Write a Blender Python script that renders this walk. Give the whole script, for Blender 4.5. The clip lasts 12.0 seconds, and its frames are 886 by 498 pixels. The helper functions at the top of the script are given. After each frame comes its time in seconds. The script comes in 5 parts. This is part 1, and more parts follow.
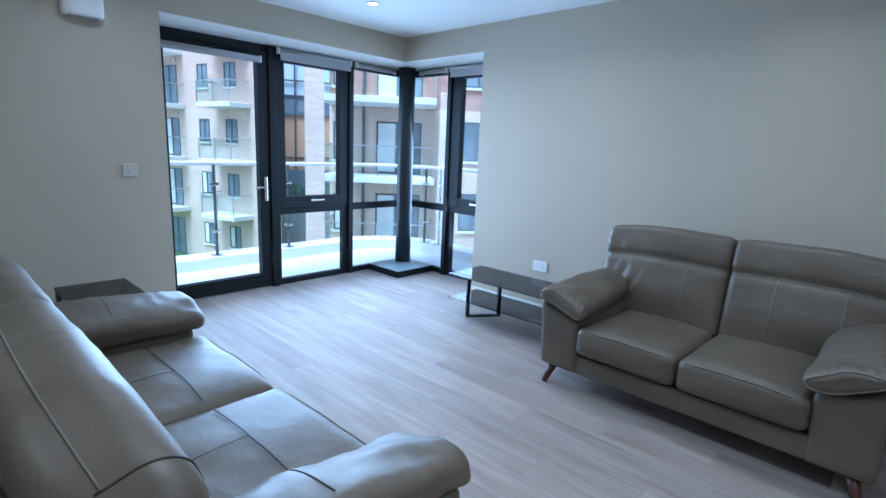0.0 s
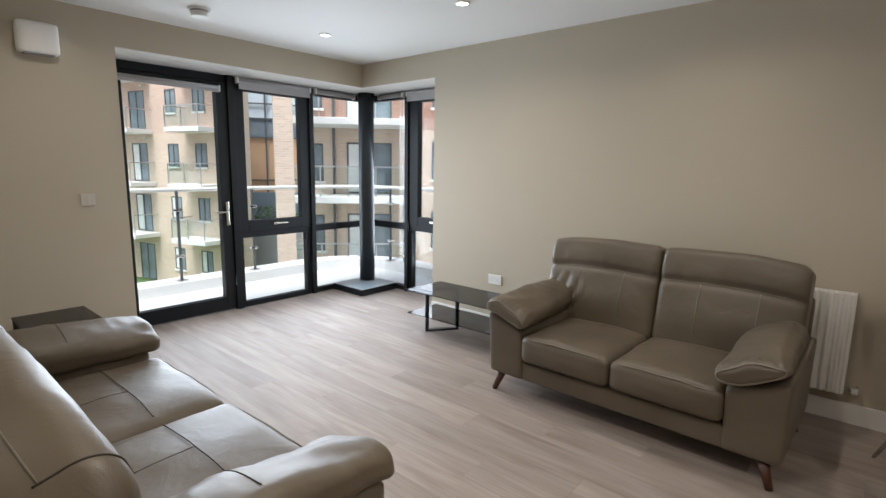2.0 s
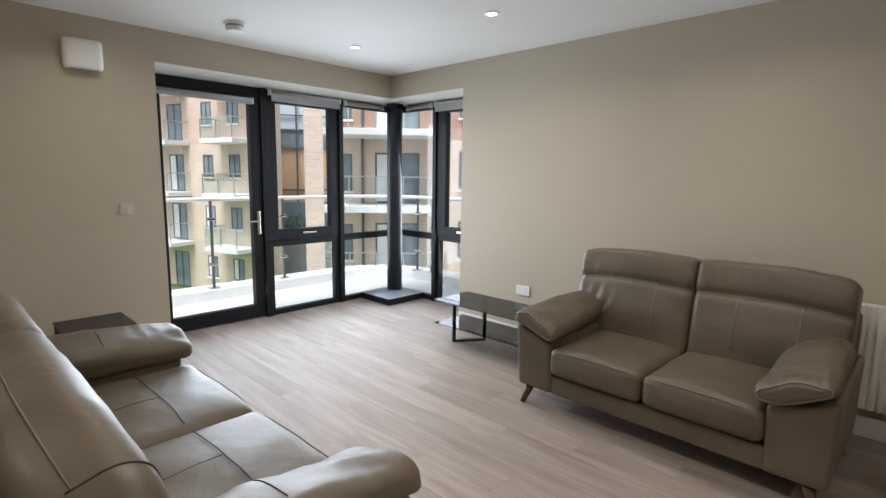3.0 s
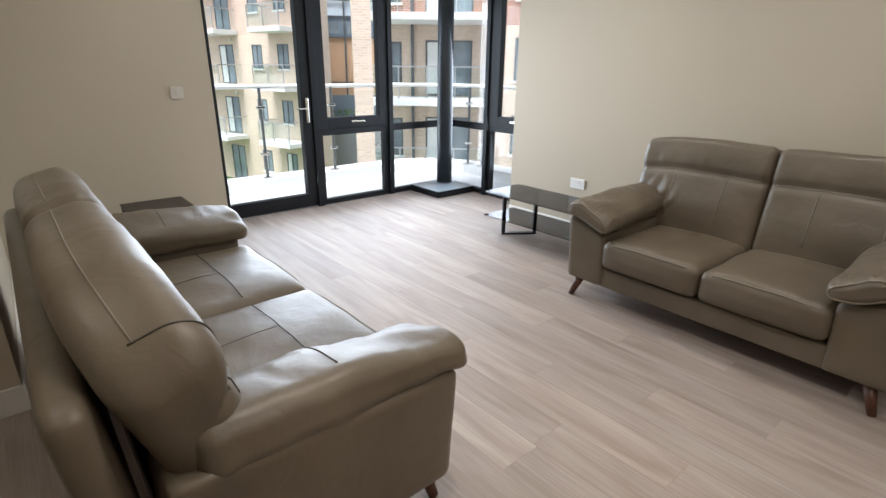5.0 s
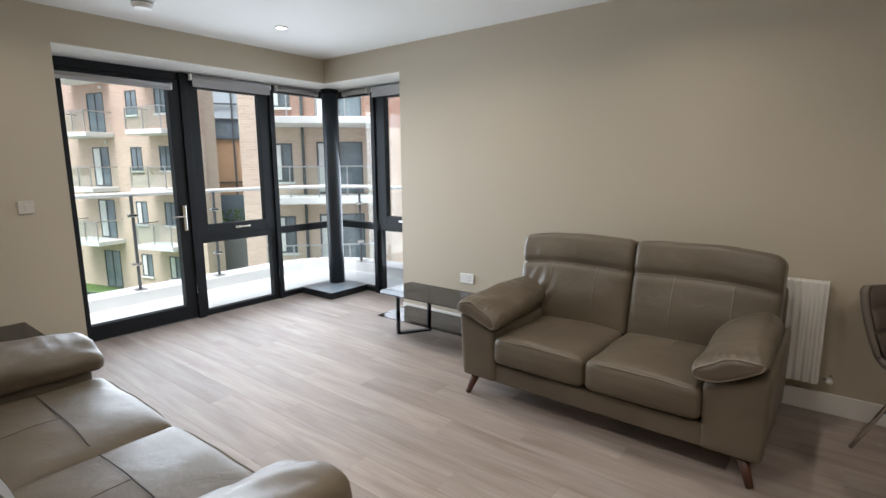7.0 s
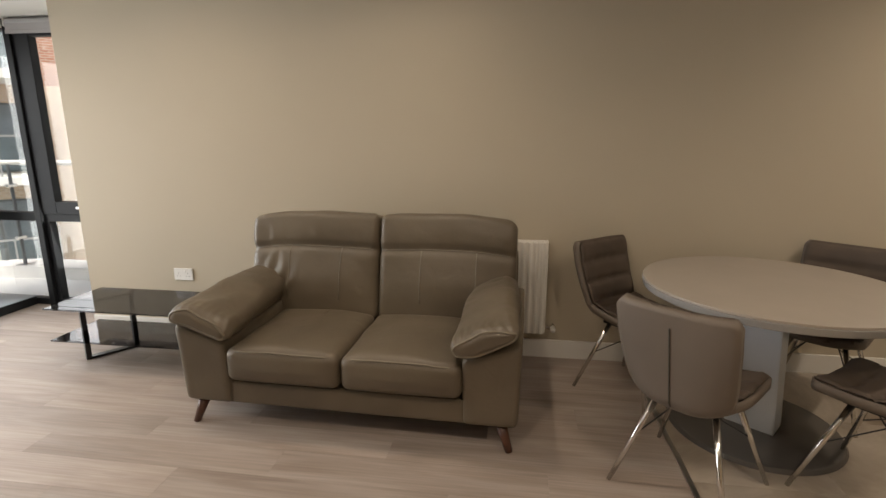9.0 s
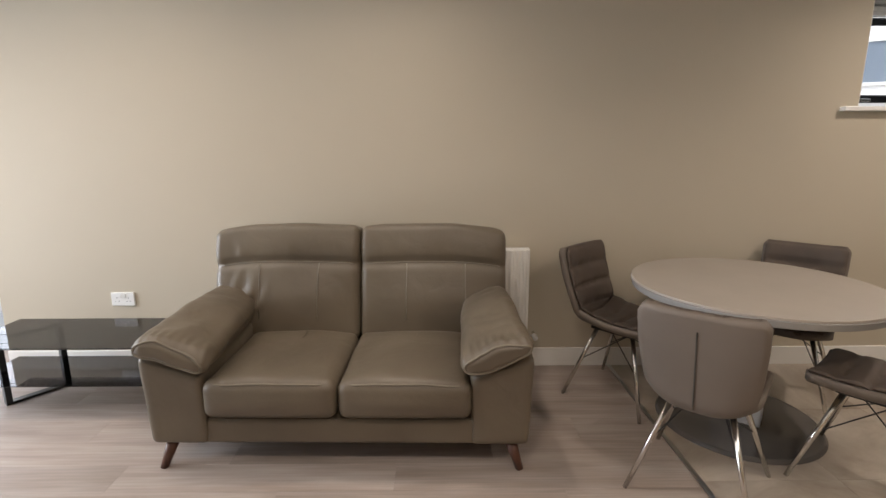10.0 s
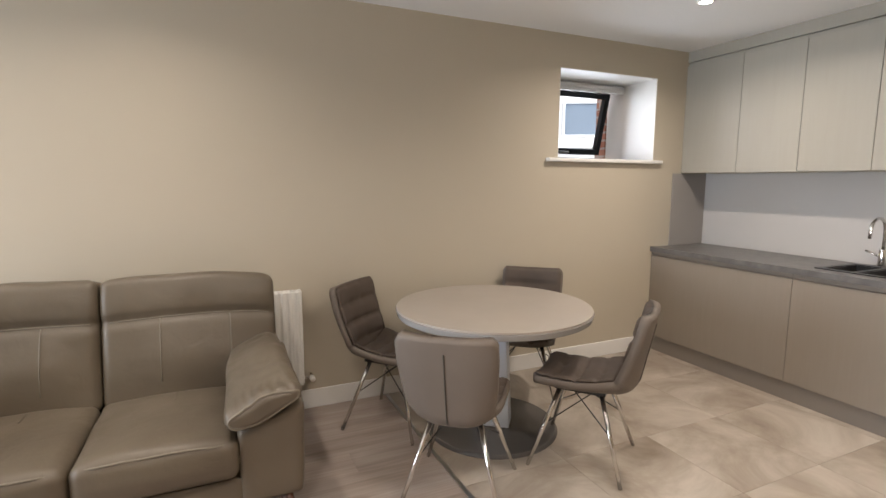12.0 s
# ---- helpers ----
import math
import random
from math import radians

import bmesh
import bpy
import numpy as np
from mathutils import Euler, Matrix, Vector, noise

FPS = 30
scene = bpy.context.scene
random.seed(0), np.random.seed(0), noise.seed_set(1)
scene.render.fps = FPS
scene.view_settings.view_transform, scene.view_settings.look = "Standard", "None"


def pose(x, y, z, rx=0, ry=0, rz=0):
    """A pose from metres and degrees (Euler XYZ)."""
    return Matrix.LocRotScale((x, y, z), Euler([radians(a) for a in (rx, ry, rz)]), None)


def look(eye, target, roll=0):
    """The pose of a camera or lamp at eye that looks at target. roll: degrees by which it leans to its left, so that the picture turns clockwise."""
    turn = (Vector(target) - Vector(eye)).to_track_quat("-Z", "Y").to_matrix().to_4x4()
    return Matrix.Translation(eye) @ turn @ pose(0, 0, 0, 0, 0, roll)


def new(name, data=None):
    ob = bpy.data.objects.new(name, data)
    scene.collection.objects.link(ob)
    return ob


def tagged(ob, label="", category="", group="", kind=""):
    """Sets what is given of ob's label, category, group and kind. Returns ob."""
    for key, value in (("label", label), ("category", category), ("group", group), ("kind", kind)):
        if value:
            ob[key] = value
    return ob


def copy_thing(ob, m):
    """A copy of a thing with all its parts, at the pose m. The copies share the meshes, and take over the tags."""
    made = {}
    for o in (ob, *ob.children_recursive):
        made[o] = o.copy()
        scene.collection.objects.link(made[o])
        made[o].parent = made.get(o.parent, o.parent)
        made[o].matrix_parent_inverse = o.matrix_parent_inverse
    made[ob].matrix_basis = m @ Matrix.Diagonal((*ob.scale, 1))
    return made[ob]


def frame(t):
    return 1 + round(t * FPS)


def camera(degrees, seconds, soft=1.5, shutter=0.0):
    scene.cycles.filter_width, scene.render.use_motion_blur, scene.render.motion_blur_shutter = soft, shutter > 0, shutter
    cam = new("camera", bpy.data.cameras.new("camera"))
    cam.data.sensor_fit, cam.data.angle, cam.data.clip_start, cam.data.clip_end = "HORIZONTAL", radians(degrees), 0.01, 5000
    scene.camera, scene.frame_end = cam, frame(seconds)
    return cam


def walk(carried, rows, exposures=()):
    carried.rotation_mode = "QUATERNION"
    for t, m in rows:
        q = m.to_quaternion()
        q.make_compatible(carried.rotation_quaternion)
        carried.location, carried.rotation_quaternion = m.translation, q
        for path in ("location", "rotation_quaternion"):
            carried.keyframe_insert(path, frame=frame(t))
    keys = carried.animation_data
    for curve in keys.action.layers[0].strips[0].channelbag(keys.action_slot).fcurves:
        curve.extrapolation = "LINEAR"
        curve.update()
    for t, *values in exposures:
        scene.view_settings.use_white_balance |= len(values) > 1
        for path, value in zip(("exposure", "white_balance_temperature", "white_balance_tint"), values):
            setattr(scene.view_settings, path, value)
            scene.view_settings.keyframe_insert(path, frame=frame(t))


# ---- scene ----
cam = camera(82.6, 12.0)
PATH = [
    (0, (0.005, 0.003, 1.454), (-1.34, 1.431, 1.066), 2.4),
    (0.5, (0.095, 0.048, 1.46), (-1.318, 1.396, 1.029), 2.7),
    (1, (0.178, 0.013, 1.471), (-1.28, 1.326, 1.078), 2.1),
    (1.5, (0.23, -0.011, 1.479), (-1.161, 1.382, 1.128), 1.6),
    (2, (0.262, -0.001, 1.488), (-1.028, 1.493, 1.17), 0.9),
    (2.5, (0.259, 0.007, 1.494), (-1.043, 1.499, 1.213), 0.6),
    (3, (0.244, 0.009, 1.488), (-1.129, 1.436, 1.206), 0.8),
    (3.5, (0.216, -0.001, 1.482), (-1.231, 1.326, 1.103), 1.1),
    (3.7, (0.198, 0.003, 1.451), (-1.262, 1.293, 0.999), 1.0),
    (5.3, (0.193, 0.063, 1.406), (-1.237, 1.287, 0.728), 0.7),
    (5.5, (0.182, 0.032, 1.412), (-1.257, 1.289, 0.818), 0.7),
    (6, (0.171, 0.039, 1.476), (-1.27, 1.355, 1.04), 0.2),
    (6.5, (0.167, 0.066, 1.49), (-1.197, 1.486, 1.143), -0.1),
    (7, (0.215, 0.145, 1.479), (-1.002, 1.698, 1.152), -0.4),
    (7.2, (0.22, 0.169, 1.49), (-0.909, 1.786, 1.156), -0.3),
    (8.8, (0.062, 0.49, 1.457), (-0.338, 2.401, 1.023), 0.1),
    (9, (0.016, 0.549, 1.445), (-0.266, 2.481, 1.011), -0.0),
    (9.5, (-0.214, 0.628, 1.429), (-0.171, 2.585, 1.02), 0.2),
    (10, (-0.36, 0.648, 1.433), (-0.33, 2.608, 1.031), 0.0),
    (10.5, (-0.375, 0.658, 1.442), (-0.333, 2.619, 1.054), 0.2),
    (11, (-0.361, 0.631, 1.445), (-0.221, 2.594, 1.09), -0.2),
    (11.5, (-0.33, 0.588, 1.477), (0.096, 2.516, 1.158), -0.3),
    (12, (-0.254, 0.539, 1.482), (0.571, 2.341, 1.216), 0.2),
]
# the camera's white balance settles from blue to neutral in the first second
EXPOSURES = [
    (0.0, 0.58, 4200, 4), (0.3, 0.7, 4700, 6), (0.6, 0.7, 5200, 7), (1.0, 0.76, 5850, 10), (1.5, 0.62, 5900, 10), (2.5, 0.48, 5900, 10),
    (3.5, 0.56, 5900, 10), (5.5, 0.84, 5800, 10), (6.5, 0.56, 5850, 10), (7.2, 0.52, 5950, 10), (9.0, 0.52, 6900, 13), (9.6, 0.94, 6300, 14),
    (10.5, 0.88, 6150, 14), (11.3, 0.95, 6350, 14), (12.0, 1.3, 6050, 13),
]
walk(cam, [(t, look(eye, target, roll)) for t, eye, target, roll in PATH], EXPOSURES)

# ---- exposure and light ----
def light_world():
    w = bpy.data.worlds.new("sky")
    scene.world = w
    w.use_nodes = True
    nt = w.node_tree
    bg = nt.nodes["Background"]
    sky = nt.nodes.new("ShaderNodeTexSky")
    sky.sky_type = "NISHITA"
    sky.sun_disc = False
    sky.sun_elevation = radians(60)
    sky.sun_rotation = radians(159)
    sky.dust_density = 4.0
    sky.air_density = 1.2
    mixer = nt.nodes.new("ShaderNodeHueSaturation")
    mixer.inputs["Saturation"].default_value = 0.35
    nt.links.new(sky.outputs[0], mixer.inputs["Color"])
    nt.links.new(mixer.outputs[0], bg.inputs["Color"])
    bg.inputs["Strength"].default_value = SKY
    sun = new("sun", bpy.data.lights.new("sun", "SUN"))
    sun.data.energy = SUN
    sun.data.angle = radians(25)
    sun.data.color = (1.0, 0.96, 0.9)
    sun.matrix_world = look((5, -13, 30), (0, 0, 0))


def window_light(name, at, target, wide, high, power):
    ob = new(name, bpy.data.lights.new(name, "AREA"))
    ob.data.shape = "RECTANGLE"
    ob.data.size, ob.data.size_y = wide, high
    ob.data.energy = power
    ob.data.color = (0.90, 0.96, 1.0)
    ob.data.spread = radians(115)
    ob.matrix_world = look(at, target)


SKY, SUN = 0.15, 3.0
light_world()
window_light("window_light_west", (-4.60, 2.75, 1.2), (0, 2.75, 0.85), 2.4, 1.9, 37)
window_light("window_light_north", (-3.9, 4.16, 1.25), (-3.9, 0, 0.5), 1.3, 1.9, 18)
window_light("window_light_kitchen", (2.7, 4.185, 2.0), (2.7, 0, 1.6), 0.85, 0.58, 2.2)

# ---- plan, in metres ----
W, N, E, S = -4.22, 3.78, 3.88, -0.12      # inner faces of the walls
GW, GN = -4.69, 4.25                        # inner faces of the glazing
CEIL, HEAD = 2.59, 2.35
DOOR_Y, OPEN_X = 1.38, -3.14                # edges of the corner opening
TILE_X = 0.79                               # where wood meets tile


# ---- materials ----
def material(name, color, rough=0.5, metal=0.0, spec=0.5):
    m = bpy.data.materials.new(name)
    m.use_nodes = True
    b = m.node_tree.nodes["Principled BSDF"]
    b.inputs["Base Color"].default_value = (*color, 1)
    b.inputs["Roughness"].default_value = rough
    b.inputs["Metallic"].default_value = metal
    b.inputs["Specular IOR Level"].default_value = spec
    return m


def node(m, kind, **values):
    n = m.node_tree.nodes.new(kind)
    for k, v in values.items():
        n.inputs[k.replace("_", " ")].default_value = v
    return n


def link(m, a, b):
    m.node_tree.links.new(a, b)


def shader(m):
    return m.node_tree.nodes["Principled BSDF"]


def coords(m, scale=(1, 1, 1), obj=True):
    tc = node(m, "ShaderNodeTexCoord")
    mp = node(m, "ShaderNodeMapping")
    mp.inputs["Scale"].default_value = scale
    link(m, tc.outputs["Object" if obj else "Generated"], mp.inputs["Vector"])
    return mp.outputs["Vector"]


def ramp(m, fac, stops):
    r = node(m, "ShaderNodeValToRGB")
    cr = r.color_ramp
    while len(cr.elements) < len(stops):
        cr.elements.new(0.5)
    for e, (p, c) in zip(cr.elements, stops):
        e.position, e.color = p, (*c, 1)
    link(m, fac, r.inputs["Fac"])
    return r.outputs["Color"]


def bump(m, height, strength=0.2, distance=0.002):
    b = node(m, "ShaderNodeBump", Strength=strength, Distance=distance)
    link(m, height, b.inputs["Height"])
    link(m, b.outputs["Normal"], shader(m).inputs["Normal"])


def mottled(name, color, rough=0.5, metal=0.0, grain=60.0, blot=1.5, vary=0.08, lift=0.15, distance=0.002, spec=0.5):
    """A colour with broad blotches and fine relief."""
    m = material(name, color, rough, metal, spec)
    v = coords(m)
    big = node(m, "ShaderNodeTexNoise", Scale=blot, Detail=3.0)
    fine = node(m, "ShaderNodeTexNoise", Scale=grain, Detail=4.0)
    link(m, v, big.inputs["Vector"])
    link(m, v, fine.inputs["Vector"])
    lo = tuple(c * (1 - vary) for c in color)
    hi = tuple(min(1, c * (1 + vary)) for c in color)
    link(m, ramp(m, big.outputs["Fac"], [(0.3, lo), (0.7, hi)]), shader(m).inputs["Base Color"])
    rr = node(m, "ShaderNodeMapRange")
    rr.inputs["To Min"].default_value, rr.inputs["To Max"].default_value = rough * 0.85, min(1, rough * 1.15)
    link(m, fine.outputs["Fac"], rr.inputs["Value"])
    link(m, rr.outputs[0], shader(m).inputs["Roughness"])
    bump(m, fine.outputs["Fac"], lift, distance)
    return m


def leather_material():
    m = material("taupe_leather", (0.14, 0.12, 0.095), 0.42, 0.0, 0.39)
    v = coords(m)
    cells = node(m, "ShaderNodeTexVoronoi", Scale=420.0)
    folds = node(m, "ShaderNodeTexNoise", Scale=7.0, Detail=3.0)
    folds.inputs["Distortion"].default_value = 1.2
    blot = node(m, "ShaderNodeTexNoise", Scale=2.5, Detail=2.0)
    for n in (cells, folds, blot):
        link(m, v, n.inputs["Vector"])
    link(m, ramp(m, blot.outputs["Fac"], [(0.3, (0.100, 0.080, 0.056)), (0.7, (0.142, 0.116, 0.082))]), shader(m).inputs["Base Color"])
    creases = node(m, "ShaderNodeTexNoise", Scale=19.0, Detail=2.0)
    creases.inputs["Distortion"].default_value = 2.2
    link(m, v, creases.inputs["Vector"])
    c = node(m, "ShaderNodeMath")
    c.operation = "MULTIPLY_ADD"
    c.inputs[1].default_value = 0.13
    link(m, creases.outputs["Fac"], c.inputs[0])
    link(m, folds.outputs["Fac"], c.inputs[2])
    a = node(m, "ShaderNodeMath")
    a.operation = "MULTIPLY_ADD"
    a.inputs[1].default_value = 0.06
    link(m, cells.outputs["Distance"], a.inputs[0])
    link(m, c.outputs[0], a.inputs[2])
    bump(m, a.outputs[0], 0.30, 0.014)
    shader(m).inputs["Coat Weight"].default_value = 0.06
    shader(m).inputs["Coat Roughness"].default_value = 0.28
    return m


def plank_material():
    m = material("grey_oak_plank", (0.4, 0.34, 0.3), 0.5, 0.0, 0.32)
    info = node(m, "ShaderNodeObjectInfo")
    tc = node(m, "ShaderNodeTexCoord")
    shift = node(m, "ShaderNodeVectorMath")
    shift.operation = "MULTIPLY_ADD"
    comb = node(m, "ShaderNodeCombineXYZ")
    for k in ("X", "Y", "Z"):
        link(m, info.outputs["Random"], comb.inputs[k])
    shift.inputs[1].default_value = (37, 11, 5)
    link(m, comb.outputs[0], shift.inputs[0])
    link(m, tc.outputs["Object"], shift.inputs[2])
    mp = node(m, "ShaderNodeMapping")
    mp.inputs["Scale"].default_value = (0.7, 5.0, 1)
    link(m, shift.outputs[0], mp.inputs["Vector"])
    grain = node(m, "ShaderNodeTexNoise", Scale=2.2, Detail=5.0, Roughness=0.5)
    grain.inputs["Distortion"].default_value = 0.5
    link(m, mp.outputs[0], grain.inputs["Vector"])
    col = ramp(m, grain.outputs["Fac"], [(0.30, (0.282, 0.229, 0.195)), (0.5, (0.350, 0.293, 0.256)), (0.70, (0.405, 0.350, 0.312))])
    hue = node(m, "ShaderNodeHueSaturation")
    mr = node(m, "ShaderNodeMapRange")
    mr.inputs["To Min"].default_value, mr.inputs["To Max"].default_value = 0.86, 1.09
    link(m, info.outputs["Random"], mr.inputs["Value"])
    # fine pores along the board
    mf = node(m, "ShaderNodeMapping")
    mf.inputs["Scale"].default_value = (1.6, 60, 1)
    link(m, shift.outputs[0], mf.inputs["Vector"])
    pores = node(m, "ShaderNodeTexNoise", Scale=1.6, Detail=3.0)
    link(m, mf.outputs[0], pores.inputs["Vector"])
    pr = node(m, "ShaderNodeMapRange")
    pr.inputs["From Min"].default_value, pr.inputs["From Max"].default_value = 0.3, 0.7
    pr.inputs["To Min"].default_value, pr.inputs["To Max"].default_value = 0.88, 1.08
    link(m, pores.outputs["Fac"], pr.inputs["Value"])
    mul = node(m, "ShaderNodeMath")
    mul.operation = "MULTIPLY"
    link(m, mr.outputs[0], mul.inputs[0])
    link(m, pr.outputs[0], mul.inputs[1])
    link(m, mul.outputs[0], hue.inputs["Value"])
    link(m, col, hue.inputs["Color"])
    link(m, hue.outputs[0], shader(m).inputs["Base Color"])
    rr = node(m, "ShaderNodeMapRange")
    rr.inputs["To Min"].default_value, rr.inputs["To Max"].default_value = 0.46, 0.62
    link(m, grain.outputs["Fac"], rr.inputs["Value"])
    link(m, rr.outputs[0], shader(m).inputs["Roughness"])
    bump(m, grain.outputs["Fac"], 0.12, 0.001)
    return m


def tile_material():
    m = material("beige_stone_tile", (0.5, 0.43, 0.34), 0.33)
    info = node(m, "ShaderNodeObjectInfo")
    tc = node(m, "ShaderNodeTexCoord")
    comb = node(m, "ShaderNodeCombineXYZ")
    for k in ("X", "Y", "Z"):
        link(m, info.outputs["Random"], comb.inputs[k])
    shift = node(m, "ShaderNodeVectorMath")
    shift.operation = "MULTIPLY_ADD"
    shift.inputs[1].default_value = (23, 41, 7)
    link(m, comb.outputs[0], shift.inputs[0])
    link(m, tc.outputs["Object"], shift.inputs[2])
    cloud = node(m, "ShaderNodeTexNoise", Scale=1.7, Detail=8.0, Roughness=0.62)
    cloud.inputs["Distortion"].default_value = 0.9
    link(m, shift.outputs[0], cloud.inputs["Vector"])
    link(m, ramp(m, cloud.outputs["Fac"], [(0.30, (0.20, 0.158, 0.118)), (0.48, (0.345, 0.295, 0.240)), (0.68, (0.50, 0.45, 0.385))]), shader(m).inputs["Base Color"])
    bump(m, cloud.outputs["Fac"], 0.06, 0.002)
    return m


def oak_material(name, light, dark):
    m = material(name, light, 0.45)
    v = coords(m, (14, 14, 1.1))
    n = node(m, "ShaderNodeTexNoise", Scale=2.0, Detail=7.0, Roughness=0.6)
    n.inputs["Distortion"].default_value = 1.1
    link(m, v, n.inputs["Vector"])
    link(m, ramp(m, n.outputs["Fac"], [(0.3, dark), (0.65, light)]), shader(m).inputs["Base Color"])
    bump(m, n.outputs["Fac"], 0.15, 0.001)
    return m


def brick_material(name, a, b, mortar):
    m = material(name, a, 0.85)
    v = coords(m)
    br = node(m, "ShaderNodeTexBrick", Scale=1.0)
    br.inputs["Color1"].default_value = (*a, 1)
    br.inputs["Color2"].default_value = (*b, 1)
    br.inputs["Mortar"].default_value = (*mortar, 1)
    br.inputs["Mortar Size"].default_value = 0.011
    br.inputs["Brick Width"].default_value = 0.225
    br.inputs["Row Height"].default_value = 0.075
    # joins the two horizontal axes so that both wall directions show courses
    sep = node(m, "ShaderNodeSeparateXYZ")
    com = node(m, "ShaderNodeCombineXYZ")
    add = node(m, "ShaderNodeMath")
    link(m, v, sep.inputs[0])
    link(m, sep.outputs["X"], add.inputs[0])
    link(m, sep.outputs["Y"], add.inputs[1])
    link(m, add.outputs[0], com.inputs["X"])
    link(m, sep.outputs["Z"], com.inputs["Y"])
    link(m, com.outputs[0], br.inputs["Vector"])
    blot = node(m, "ShaderNodeTexNoise", Scale=0.7, Detail=5.0)
    link(m, v, blot.inputs["Vector"])
    hue = node(m, "ShaderNodeHueSaturation")
    mr = node(m, "ShaderNodeMapRange")
    mr.inputs["To Min"].default_value, mr.inputs["To Max"].default_value = 0.8, 1.2
    link(m, blot.outputs["Fac"], mr.inputs["Value"])
    link(m, mr.outputs[0], hue.inputs["Value"])
    link(m, br.outputs["Color"], hue.inputs["Color"])
    link(m, hue.outputs[0], shader(m).inputs["Base Color"])
    bump(m, br.outputs["Fac"], 0.3, -0.01)
    return m


def glass_material(name, tint, gloss=1.0):
    """Clear sheet: lets light straight through, tinted, with a mirror gloss that grows at a slant."""
    m = bpy.data.materials.new(name)
    m.use_nodes = True
    nt = m.node_tree
    nt.nodes.clear()
    out = node(m, "ShaderNodeOutputMaterial")
    clear = node(m, "ShaderNodeBsdfTransparent", Color=(*tint, 1))
    shine = node(m, "ShaderNodeBsdfGlossy", Color=(1, 1, 1, 1), Roughness=0.01)
    fres = node(m, "ShaderNodeFresnel", IOR=1.45)
    k = node(m, "ShaderNodeMath")
    k.operation = "MULTIPLY"
    k.inputs[1].default_value = gloss
    mix = node(m, "ShaderNodeMixShader")
    link(m, fres.outputs[0], k.inputs[0])
    link(m, k.outputs[0], mix.inputs[0])
    link(m, clear.outputs[0], mix.inputs[1])
    link(m, shine.outputs[0], mix.inputs[2])
    link(m, mix.outputs[0], out.inputs["Surface"])
    return m


def lamp_material(name, color, strength):
    m = material(name, color, 0.4)
    shader(m).inputs["Emission Color"].default_value = (*color, 1)
    shader(m).inputs["Emission Strength"].default_value = strength
    return m


PAINT = mottled("beige_wall_paint", (0.49, 0.437, 0.342), 0.75, grain=240, blot=0.8, vary=0.02, lift=0.06, distance=0.001)
WHITE = mottled("white_ceiling_paint", (0.8, 0.8, 0.79), 0.8, grain=220, blot=0.8, vary=0.015, lift=0.05, distance=0.001)
GLOSS = mottled("white_satin_paint", (0.78, 0.77, 0.74), 0.35, grain=90, blot=2, vary=0.02, lift=0.04)
PLANK, TILE = plank_material(), tile_material()
GROUT = mottled("grey_grout", (0.40, 0.36, 0.31), 0.9, grain=300)
GAP = mottled("dark_plank_gap", (0.28, 0.235, 0.205), 0.9, grain=300)
LEATHER = leather_material()
SEAM = mottled("taupe_leather_piping", (0.165, 0.140, 0.104), 0.45, grain=300, lift=0.2)
SEAM_DARK = mottled("dark_stitching", (0.05, 0.043, 0.034), 0.7, grain=300)
WALNUT = oak_material("walnut_leg", (0.11, 0.045, 0.025), (0.05, 0.02, 0.012))
OAK = oak_material("oak_veneer", (0.50, 0.31, 0.16), (0.36, 0.20, 0.095))
ALU = mottled("anthracite_aluminium", (0.007, 0.0085, 0.011), 0.5, 0.0, grain=400, blot=2, vary=0.1, lift=0.08, distance=0.0005, spec=0.28)
ALU_TOP = mottled("grey_plinth_sheet", (0.25, 0.29, 0.325), 0.35, 0.2, grain=300, blot=3, vary=0.06, lift=0.05)
COLUMN = mottled("slate_steel_paint", (0.022, 0.028, 0.034), 0.42, grain=400, blot=2, vary=0.1, lift=0.06, distance=0.0005, spec=0.4)
GLASS = glass_material("clear_glass", (0.98, 0.99, 0.985), 0.1)
RAILGLASS = glass_material("balustrade_glass", (0.955, 0.985, 0.975), 0.22)
SMOKED = glass_material("smoked_glass", (0.37, 0.37, 0.38), 0.55)
CHROME = mottled("chrome", (0.7, 0.68, 0.65), 0.16, 1.0, grain=80, vary=0.04, lift=0.02)
STEEL = mottled("brushed_steel", (0.55, 0.55, 0.55), 0.3, 1.0, grain=200, vary=0.05, lift=0.05)
BLACK = mottled("black_powder_coat", (0.018, 0.019, 0.021), 0.4, grain=500, vary=0.1, lift=0.1, distance=0.0005)
PLASTIC = mottled("white_plastic", (0.78, 0.78, 0.76), 0.35, grain=200, vary=0.02, lift=0.03)
SWITCH = mottled("offwhite_plastic", (0.56, 0.53, 0.48), 0.4, grain=200, vary=0.02, lift=0.03)
# grey copy of the white plastic, with the shade of slots and grilles as colour
SLOT_SHADE = mottled("shaded_plastic", (0.25, 0.25, 0.25), 0.5)
ENAMEL = mottled("white_radiator_enamel", (0.76, 0.75, 0.71), 0.3, grain=150, vary=0.02, lift=0.03)
CHAIR_OUT = mottled("taupe_chair_fabric", (0.135, 0.110, 0.088), 0.6, grain=700, blot=4, vary=0.08, lift=0.25, distance=0.001)
CHAIR_IN = mottled("brown_chair_suede", (0.078, 0.058, 0.044), 0.75, grain=500, blot=5, vary=0.14, lift=0.3, distance=0.001)
TABLE = mottled("cappuccino_gloss_top", (0.36, 0.32, 0.275), 0.38, grain=6, blot=2, vary=0.02, lift=0.0, spec=0.5)
TABLE_RIM = mottled("grey_gloss_rim", (0.30, 0.29, 0.28), 0.13, grain=200, vary=0.04, lift=0.03)
TABLE_LEG = mottled("silver_lacquer", (0.56, 0.61, 0.68), 0.3, 0.15, grain=300, vary=0.04, lift=0.05)
